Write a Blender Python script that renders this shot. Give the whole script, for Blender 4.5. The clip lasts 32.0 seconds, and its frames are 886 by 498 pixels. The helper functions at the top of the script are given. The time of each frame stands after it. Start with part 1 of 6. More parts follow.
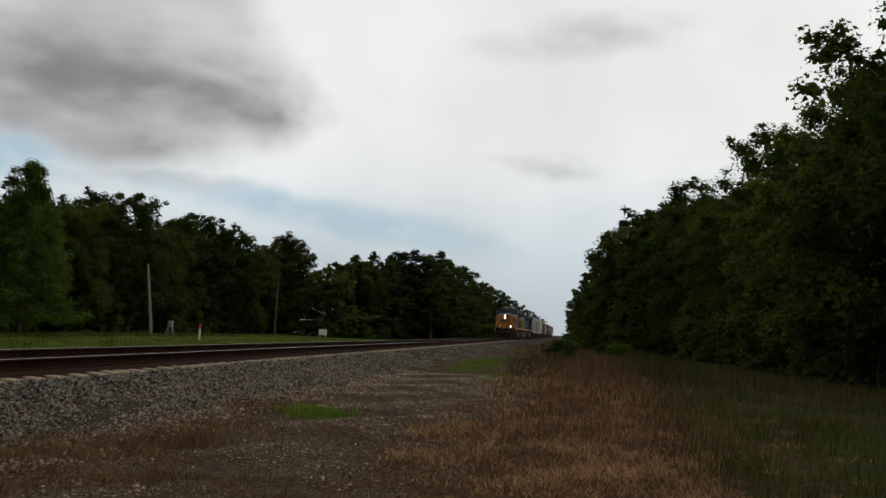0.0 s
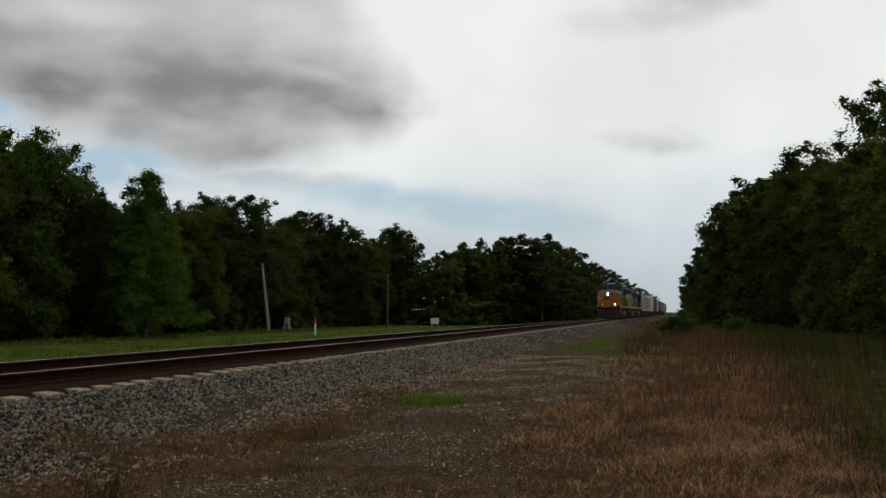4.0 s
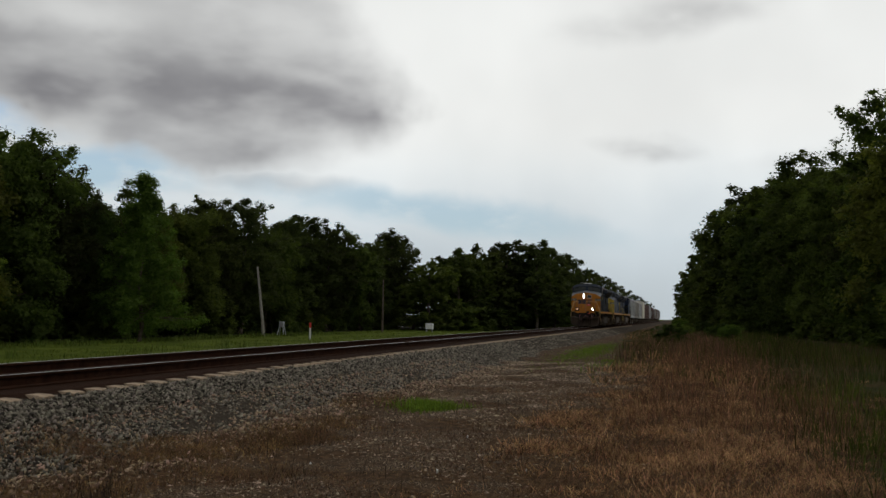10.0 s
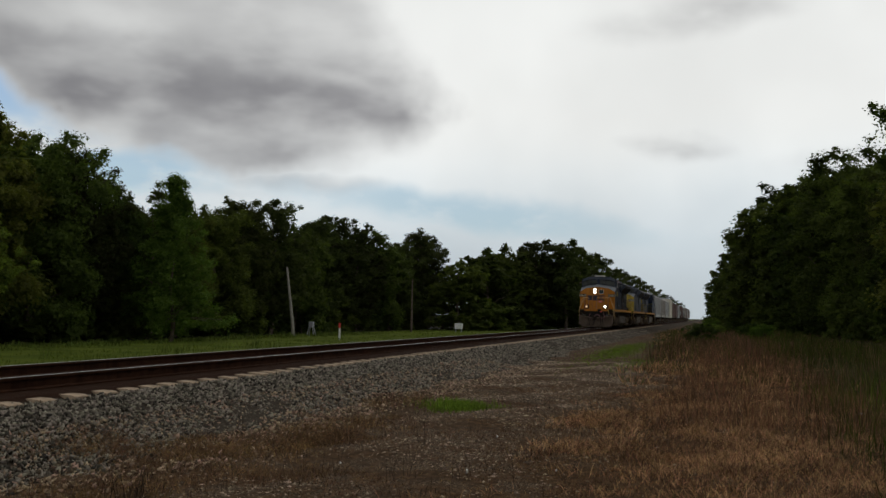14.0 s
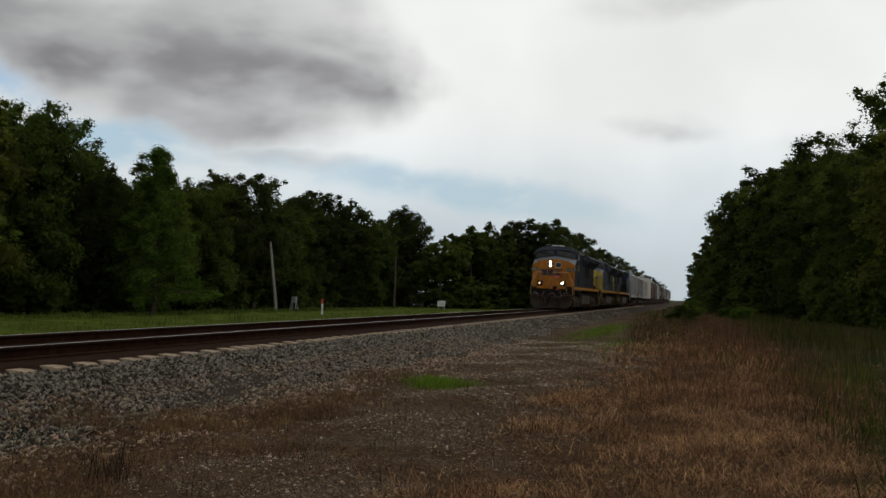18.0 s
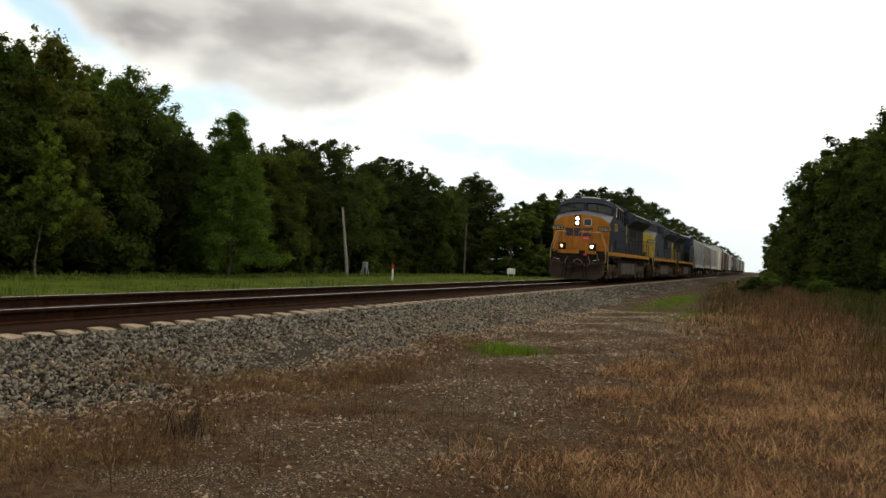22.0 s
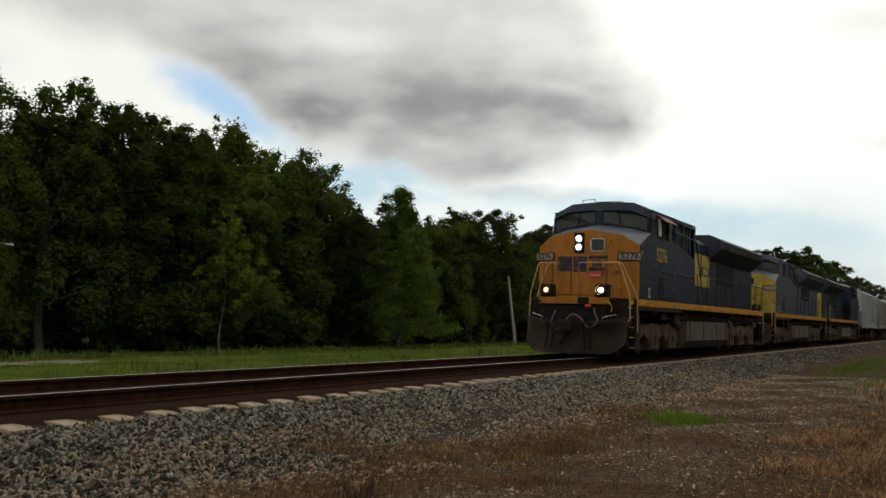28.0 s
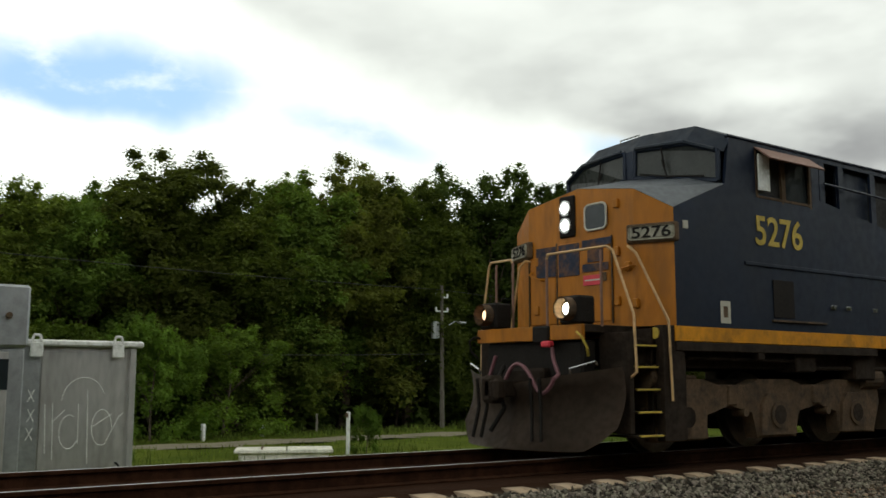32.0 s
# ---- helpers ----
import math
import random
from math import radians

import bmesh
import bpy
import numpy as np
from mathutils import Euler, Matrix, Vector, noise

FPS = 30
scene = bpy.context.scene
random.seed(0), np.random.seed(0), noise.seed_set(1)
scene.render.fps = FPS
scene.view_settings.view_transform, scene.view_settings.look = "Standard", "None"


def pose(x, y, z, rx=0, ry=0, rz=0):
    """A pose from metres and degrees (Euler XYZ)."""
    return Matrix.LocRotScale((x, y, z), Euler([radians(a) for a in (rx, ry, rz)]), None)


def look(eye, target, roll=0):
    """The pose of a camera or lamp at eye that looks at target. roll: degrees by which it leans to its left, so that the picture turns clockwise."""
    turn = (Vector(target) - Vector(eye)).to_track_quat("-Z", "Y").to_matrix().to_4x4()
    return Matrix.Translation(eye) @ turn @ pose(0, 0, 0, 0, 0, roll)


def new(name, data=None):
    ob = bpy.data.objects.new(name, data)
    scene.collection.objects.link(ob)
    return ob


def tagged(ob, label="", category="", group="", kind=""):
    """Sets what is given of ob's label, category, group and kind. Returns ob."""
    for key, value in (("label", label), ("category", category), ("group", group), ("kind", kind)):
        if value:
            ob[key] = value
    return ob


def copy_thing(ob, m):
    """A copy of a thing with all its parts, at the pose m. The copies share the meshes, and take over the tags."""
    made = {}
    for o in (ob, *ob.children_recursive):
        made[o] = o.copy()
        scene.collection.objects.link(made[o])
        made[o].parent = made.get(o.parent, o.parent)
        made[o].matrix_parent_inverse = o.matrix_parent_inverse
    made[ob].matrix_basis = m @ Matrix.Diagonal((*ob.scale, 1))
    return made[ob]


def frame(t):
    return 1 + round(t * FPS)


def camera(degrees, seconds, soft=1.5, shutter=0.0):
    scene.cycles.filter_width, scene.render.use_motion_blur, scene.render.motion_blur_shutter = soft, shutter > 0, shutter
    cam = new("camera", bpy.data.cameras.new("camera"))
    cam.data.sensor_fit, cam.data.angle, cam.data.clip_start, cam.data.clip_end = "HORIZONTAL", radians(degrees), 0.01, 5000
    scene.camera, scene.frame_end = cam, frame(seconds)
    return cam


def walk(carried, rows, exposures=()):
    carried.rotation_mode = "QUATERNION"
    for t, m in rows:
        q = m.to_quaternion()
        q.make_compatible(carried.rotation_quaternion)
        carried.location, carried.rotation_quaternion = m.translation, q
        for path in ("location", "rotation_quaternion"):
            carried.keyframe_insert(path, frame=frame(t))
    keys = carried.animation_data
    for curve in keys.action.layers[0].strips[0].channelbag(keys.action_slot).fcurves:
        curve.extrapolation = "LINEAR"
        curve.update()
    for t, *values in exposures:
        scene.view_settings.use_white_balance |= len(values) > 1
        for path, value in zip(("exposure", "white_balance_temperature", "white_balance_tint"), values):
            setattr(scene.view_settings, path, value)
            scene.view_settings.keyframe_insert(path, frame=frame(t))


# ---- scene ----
# ---------- camera and its path: a hand-held camera that stands beside the track and turns ----------
EYE = (0.0, 0.0, 1.56)
TURNS = [
    (0.0, 7.72, 4.61, 3.62), (0.5, 8.44, 5.19, 4.16), (1.0, 10.08, 4.17, 2.89), (1.5, 11.86, 5.24, 2.42), (2.0, 11.73, 5.12, 1.85), (2.5, 11.52, 4.65,
    1.70), (3.0, 12.37, 3.12, 1.45), (3.5, 13.39, 3.69, 1.10), (5.5, 14.70, 2.30, -0.04), (6.0, 16.44, 2.08, 1.07), (6.5, 18.85, 2.02, 1.96), (7.0,
    20.10, 2.65, 2.02), (7.5, 19.58, 3.50, 1.13), (8.0, 20.74, 1.83, 1.13), (8.5, 15.22, 5.82, 1.16), (9.0, 14.22, 2.31, 1.80), (9.5, 13.50, 4.09,
    1.37), (10.0, 13.70, 3.85, 1.17), (10.5, 14.21, 3.85, 1.73), (11.0, 13.95, 3.87, 1.76), (11.5, 14.04, 4.06, 1.47), (12.0, 14.23, 4.17, 1.28),
    (12.5, 14.51, 4.56, 1.39), (13.0, 14.86, 3.86, 0.99), (13.5, 14.86, 3.51, 0.73), (14.0, 15.39, 3.81, 1.05), (14.5, 14.74, 3.13, 1.22), (16.5,
    12.72, 3.48, 2.39), (17.0, 13.04, 3.36, 2.26), (17.5, 13.97, 2.81, 2.35), (18.0, 14.41, 2.52, 1.98), (18.5, 14.16, 3.36, 1.25), (19.0, 19.66,
    1.21, 3.55), (19.5, 19.02, 1.00, 1.33), (20.0, 18.61, 1.97, 1.30), (20.5, 18.23, 1.16, 0.15), (21.0, 17.23, -0.95, 1.63), (21.5, 17.71, -0.85,
    2.87), (22.0, 18.45, 0.41, 2.93), (22.5, 19.31, 0.59, 2.58), (23.0, 20.30, 0.34, 3.41), (23.5, 20.10, 0.18, 3.15), (24.0, 20.59, 0.03, 3.30),
    (24.5, 22.15, 1.78, 2.40), (26.5, 23.83, 4.37, 2.20), (27.0, 25.68, 3.69, 1.75), (27.5, 27.14, 3.78, 1.41), (28.0, 28.32, 4.05, 1.56), (28.5,
    29.40, 4.78, 0.98), (29.0, 31.94, 4.87, 1.94), (29.5, 33.41, 6.08, 1.68), (30.0, 39.73, 6.81, 2.11), (30.5, 45.25, 7.87, 1.31), (31.0, 47.81,
    7.21, 1.16), (31.5, 50.35, 6.76, 0.56), (32.0, 53.46, 7.63, 0.12),
]


def held(yaw, pitch, roll):
    return pose(*EYE, 90 + pitch, 0, yaw) @ pose(0, 0, 0, 0, 0, roll)


EXPOSURES = [(0.0, -0.65, 6420, 8), (3.5, -0.65, 6420, 8), (8.0, -0.5, 6420, 8), (8.6, -0.55, 6420, 8), (9.0, -0.85, 6420, 8), (9.5, -0.75, 6420, 8), (10.0, -0.63, 6420, 8), (14.0, -0.63, 6420, 8),
             (18.5, -0.58, 6420, 8), (19.0, -0.48, 6500, 7), (19.5, -0.5, 6550, 6), (20.0, -0.45, 6600, 6), (21.0, -0.1, 6850, 6), (22.0, 0.2, 6950, 6), (22.5, 0.3, 6950, 6), (24.5, 0.32, 6950, 6), (26.5, 0.0, 6750, 5),
             (28.0, -0.25, 6700, 5), (29.0, -0.35, 6650, 5), (30.0, -0.38, 6480, 8), (31.0, -0.28, 6420, 9), (31.5, -0.12, 6480, 5), (32.0, 0.08, 6550, 0)]
cam = camera(48.8, 32.0, soft=1.5, shutter=0.25)
walk(cam, [(t, held(y, p, r)) for t, y, p, r in TURNS], EXPOSURES)

# ---------- plan (metres; x across the track, y along it, z up; the walked ground is at 0) ----------
RAIL_TOP = 0.60
NEAR_RAIL, FAR_RAIL = -9.10, -10.605
TRACK = -9.85
FIELD = -0.60
TRAIN_Y0, TRAIN_V = 149.1, -4.358        # the lead headlight's place and speed


# ---------- node helpers ----------
class Nodes:
    def __init__(self, tree):
        self.tree = tree

    def node(self, kind, inputs=None, **props):
        n = self.tree.nodes.new(kind)
        for key, value in props.items():
            setattr_plain(n, key, value)
        for key, value in (inputs or {}).items():
            self.put(n.inputs[key], value)
        return n

    def put(self, socket, value):
        if isinstance(value, bpy.types.NodeSocket):
            self.tree.links.new(value, socket)
        else:
            socket.default_value = value

    def math(self, op, a, b=0.0, c=0.0, clamp=False):
        n = self.tree.nodes.new("ShaderNodeMath")
        n.operation, n.use_clamp = op, clamp
        for socket, value in zip(n.inputs, (a, b, c)):
            self.put(socket, value)
        return n.outputs[0]

    def ramp(self, value, lo, hi, a=0.0, b=1.0):
        n = self.tree.nodes.new("ShaderNodeMapRange")
        n.interpolation_type = "SMOOTHSTEP"
        for key, v in zip((0, 1, 2, 3, 4), (value, lo, hi, a, b)):
            self.put(n.inputs[key], v)
        return n.outputs[0]

    def mix(self, factor, a, b, blend="MIX"):
        n = self.tree.nodes.new("ShaderNodeMix")
        n.data_type, n.blend_type = "RGBA", blend
        self.put(n.inputs[0], factor)
        for socket, v in ((n.inputs[6], a), (n.inputs[7], b)):
            self.put(socket, (*v, 1.0) if isinstance(v, tuple) and len(v) == 3 else v)
        return n.outputs[2]

    def noise(self, vector, scale, detail=3.0, rough=0.55):
        n = self.tree.nodes.new("ShaderNodeTexNoise")
        if vector is not None:
            self.put(n.inputs["Vector"], vector)
        n.inputs["Scale"].default_value = scale
        n.inputs["Detail"].default_value = detail
        n.inputs["Roughness"].default_value = rough
        return n.outputs["Fac"]


def setattr_plain(n, key, value):
    if key == "operation":
        n.operation = value
    elif key == "sky_type":
        n.sky_type = value


# ---------- world: broken overcast, a low dark cloud, blue gaps near the horizon ----------
SUN_EL, SUN_AZ = 52.0, -28.0      # degrees; azimuth to the left of +y
world = bpy.data.worlds.new("world")
scene.world = world
world.use_nodes = True
wt = world.node_tree
wt.nodes.clear()
W = Nodes(wt)
coord = wt.nodes.new("ShaderNodeTexCoord").outputs["Generated"]
sky = wt.nodes.new("ShaderNodeTexSky")
sky.sky_type, sky.sun_disc = "NISHITA", False
sky.sun_elevation, sky.sun_rotation = radians(SUN_EL), radians(SUN_AZ)
sep = wt.nodes.new("ShaderNodeSeparateXYZ")
wt.links.new(coord, sep.inputs[0])
warp = wt.nodes.new("ShaderNodeTexNoise")
wt.links.new(coord, warp.inputs["Vector"])
warp.inputs["Scale"].default_value, warp.inputs["Detail"].default_value = 8.0, 4.0
wsep = wt.nodes.new("ShaderNodeSeparateColor")
wt.links.new(warp.outputs["Color"], wsep.inputs[0])
az0 = W.math("MULTIPLY", W.math("ARCTAN2", W.math("MULTIPLY", sep.outputs[0], -1.0), sep.outputs[1]), 57.2958)
el0 = W.math("MULTIPLY", W.math("ARCSINE", sep.outputs[2]), 57.2958)
az = W.math("ADD", az0, W.math("MULTIPLY", W.math("SUBTRACT", wsep.outputs[0], 0.5), 8.0))
el = W.math("ADD", el0, W.math("MULTIPLY", W.math("SUBTRACT", wsep.outputs[1], 0.5), 3.6))


def cloud(a, e, ra, re, inner=0.35, lean=0.0):
    """A soft patch of sky round azimuth a and elevation e, in degrees."""
    da, de = W.math("SUBTRACT", az, a), W.math("SUBTRACT", el, e)
    de = W.math("ADD", de, W.math("MULTIPLY", da, lean))
    x, y = W.math("DIVIDE", da, ra), W.math("DIVIDE", de, re)
    r = W.math("SQRT", W.math("ADD", W.math("MULTIPLY", x, x), W.math("MULTIPLY", y, y)))
    return W.ramp(r, 1.0, inner)


def most(values):
    out = values[0]
    for v in values[1:]:
        out = W.math("MAXIMUM", out, v)
    return out


# a flat chart of the sky, so that the clouds lie in level layers
chart = wt.nodes.new("ShaderNodeCombineXYZ")
W.put(chart.inputs[0], W.math("MULTIPLY", az0, 0.075))
W.put(chart.inputs[1], W.math("MULTIPLY", el0, 0.14))
puffs = W.noise(chart.outputs[0], 1.7, 3.5, 0.5)
fine = W.noise(chart.outputs[0], 3.2, 5.0, 0.55)
broad = W.noise(coord, 2.6, 4.0, 0.55)
streaks = wt.nodes.new("ShaderNodeCombineXYZ")
W.put(streaks.inputs[0], W.math("MULTIPLY", az0, 0.055))
W.put(streaks.inputs[1], W.math("MULTIPLY", el0, 0.125))
layers = W.noise(streaks.outputs[0], 3.4, 3.0, 0.48)
# one large grey cloud: a level base that climbs to the left, a flank that leans back, a darker lobe hung below it and paler gaps within
climb = W.math("MAXIMUM", W.math("MULTIPLY", W.math("SUBTRACT", az, 36.5), 0.37), 0.0)
lower = W.math("ADD", climb, 10.2)
flank = W.math("ADD", W.math("MULTIPLY", W.math("MAXIMUM", W.math("SUBTRACT", el, 11.6), 0.0), 0.80), 15.4)
above = W.math("SUBTRACT", el, lower)
dark = W.math("MULTIPLY", W.ramp(above, -1.0, 1.6), W.ramp(W.math("SUBTRACT", az, flank), -1.2, 2.6))
dark = W.math("MULTIPLY", dark, W.math("MULTIPLY", W.ramp(above, 1.5, 7.0, 1.0, 0.48), W.ramp(az, 38.0, 54.0, 1.0, 0.42)))
dark = W.math("MULTIPLY", dark, W.ramp(el, 24.0, 34.0, 1.0, 0.3))
lobe = W.math("MULTIPLY", cloud(28.5, 10.0, 10.0, 2.6, 0.35, 0.03), 0.85)
dark = W.math("SUBTRACT", W.math("ADD", dark, lobe), W.math("MULTIPLY", dark, lobe))
dark = most([dark, W.math("MULTIPLY", cloud(24.5, 8.0, 7.5, 1.0, 0.0, -0.05), 0.45)])
gaps = most([W.math("MULTIPLY", cloud(25.0, 10.3, 7.5, 0.9, 0.0, 0.04), 0.22), W.math("MULTIPLY", cloud(36.5, 15.8, 8.0, 1.3, 0.0, 0.10), 0.35),
             W.math("MULTIPLY", cloud(22.0, 13.4, 6.0, 0.8, 0.0, -0.05), 0.25)])
dark = W.math("MULTIPLY", dark, W.math("SUBTRACT", 1.0, gaps))
wisps = most([cloud(0.0, 17.2, 9, 1.8, 0.0, 0.04), cloud(1.5, 9.7, 4.5, 1.1, 0.0, -0.2), W.math("MULTIPLY", cloud(-9, 8.3, 6, 1.6, 0.0), 0.6), W.math("MULTIPLY", cloud(30, 7.2, 7, 0.8, 0.0), 0.5)])
blue = most([cloud(73.5, 16.5, 12, 3.1, 0.40, 0.02), cloud(41.0, 11.4, 7.0, 1.6, 0.15, -0.36), W.math("MULTIPLY", cloud(14.5, 6.2, 16, 1.6, 0.20, -0.13), 0.85),
             W.math("MULTIPLY", cloud(33.5, 7.7, 8.0, 1.6, 0.3), 0.95), W.math("MULTIPLY", cloud(58, 14.6, 8, 1.6, 0.0, -0.24), 0.7), cloud(110, 30, 22, 6, 0.2),
             cloud(-80, 35, 25, 8, 0.2), cloud(170, 25, 30, 8, 0.2)])
blue = W.math("MULTIPLY", blue, W.ramp(fine, 0.24, 0.52, 0.35, 1.0), clamp=True)
body = W.math("MULTIPLY", dark, W.ramp(layers, 0.32, 0.66, 0.80, 1.06))
body = W.math("MULTIPLY", body, W.ramp(puffs, 0.30, 0.66, 0.84, 1.0), clamp=True)
shade = W.math("MAXIMUM", body, W.math("MULTIPLY", wisps, W.ramp(layers, 0.30, 0.62, 0.12, 0.44)))
bright = W.ramp(az, 60.0, -25.0, 0.88, 1.06)
low = W.ramp(el, 0.0, 9.0, 0.72, 1.0)
overhead = W.ramp(el, 23.0, 55.0, 1.0, 0.38)      # the unseen sky overhead is dimmed to cut the light on the ground
level = W.math("MULTIPLY", W.math("MULTIPLY", W.math("MULTIPLY", bright, low), overhead), W.ramp(broad, 0.3, 0.7, 0.90, 1.06))
white = W.mix(W.ramp(el, 3.0, 12.0), (0.80, 0.875, 0.925), (0.99, 0.985, 0.965))
tone = W.mix(shade, white, (0.29, 0.283, 0.297))
cloudy = wt.nodes.new("ShaderNodeVectorMath")
cloudy.operation = "SCALE"
wt.links.new(tone, cloudy.inputs[0])
wt.links.new(level, cloudy.inputs["Scale"])
back = wt.nodes.new("ShaderNodeBackground")
wt.links.new(cloudy.outputs[0], back.inputs["Color"])
back.inputs["Strength"].default_value = 1.36
clear = wt.nodes.new("ShaderNodeBackground")
haze = W.mix(0.65, sky.outputs[0], W.mix(W.ramp(el, 7.0, 14.0), (4.5, 6.6, 8.1), (3.6, 5.8, 9.4)))
wt.links.new(haze, clear.inputs["Color"])
clear.inputs["Strength"].default_value = 0.12
both = wt.nodes.new("ShaderNodeMixShader")
wt.links.new(W.math("MULTIPLY", blue, 0.92), both.inputs[0])
wt.links.new(back.outputs[0], both.inputs[1])
wt.links.new(clear.outputs[0], both.inputs[2])
out = wt.nodes.new("ShaderNodeOutputWorld")
wt.links.new(both.outputs[0], out.inputs[0])

sun_data = bpy.data.lights.new("sun", "SUN")
sun_data.energy, sun_data.angle, sun_data.color = 0.5, radians(25), (1.0, 0.96, 0.9)
sun = new("sun", sun_data)
a, e = radians(SUN_AZ), radians(SUN_EL)
sun.matrix_world = look((0, 0, 60), (math.sin(a) * math.cos(e), -math.cos(a) * math.cos(e), 60 - math.sin(e)))


# ---------- materials ----------
def material(name, base, rough=0.7, metal=0.0, vary=0.25, scale=3.0, grime=None, grime_amount=0.0, bump=0.0, bump_scale=30.0,
             island=0.0, per_object=0.0, spec=0.5, stretch=None, second=None, second_scale=1.0):
    """A procedural surface: a base colour with two scales of variation, grime, relief, and change from piece to piece."""
    m = bpy.data.materials.new(name)
    m.use_nodes = True
    t = m.node_tree
    n = Nodes(t)
    bsdf = t.nodes["Principled BSDF"]
    vec = t.nodes.new("ShaderNodeTexCoord").outputs["Object"]
    if stretch:
        mp = t.nodes.new("ShaderNodeMapping")
        mp.inputs["Scale"].default_value = stretch
        t.links.new(vec, mp.inputs[0])
        vec = mp.outputs[0]
    big, small = n.noise(vec, scale, 4.0), n.noise(vec, scale * 9.0, 3.0)
    color = n.mix(n.ramp(big, 0.3, 0.7), tuple(c * (1 - vary) for c in base), tuple(min(1, c * (1 + vary)) for c in base))
    color = n.mix(n.ramp(small, 0.35, 0.75, 0.0, 0.5), color, tuple(c * (1 - vary * 1.4) for c in base))
    if second:
        color = n.mix(n.ramp(n.noise(vec, second_scale, 5.0), 0.45, 0.6), color, second)
    if grime:
        color = n.mix(n.math("MULTIPLY", n.ramp(n.noise(vec, scale * 2.3, 6.0, 0.65), 0.42, 0.68), grime_amount), color, grime)
    if island or per_object:
        src = t.nodes.new("ShaderNodeNewGeometry").outputs["Random Per Island"] if island else t.nodes.new("ShaderNodeObjectInfo").outputs["Random"]
        k = island or per_object
        hsv = t.nodes.new("ShaderNodeHueSaturation")
        t.links.new(color, hsv.inputs["Color"])
        n.put(hsv.inputs["Value"], n.ramp(src, 0.0, 1.0, 1 - k, 1 + k))
        n.put(hsv.inputs["Hue"], n.ramp(n.math("FRACT", n.math("MULTIPLY", src, 7.13)), 0.0, 1.0, 0.5 - 0.03 * k, 0.5 + 0.03 * k))
        color = hsv.outputs[0]
    n.put(bsdf.inputs["Base Color"], color)
    n.put(bsdf.inputs["Roughness"], n.ramp(small, 0.2, 0.8, max(0.05, rough - 0.12), min(1, rough + 0.12)))
    bsdf.inputs["Metallic"].default_value = metal
    bsdf.inputs["Specular IOR Level"].default_value = spec
    if bump:
        b = t.nodes.new("ShaderNodeBump")
        b.inputs["Strength"].default_value, b.inputs["Distance"].default_value = bump, 0.02
        n.put(b.inputs["Height"], n.noise(vec, bump_scale, 4.0))
        t.links.new(b.outputs[0], bsdf.inputs["Normal"])
    return m


def glow(name, color, strength):
    m = bpy.data.materials.new(name)
    m.use_nodes = True
    b = m.node_tree.nodes["Principled BSDF"]
    b.inputs["Base Color"].default_value = (*color, 1)
    b.inputs["Emission Color"].default_value = (*color, 1)
    b.inputs["Emission Strength"].default_value = strength
    return m


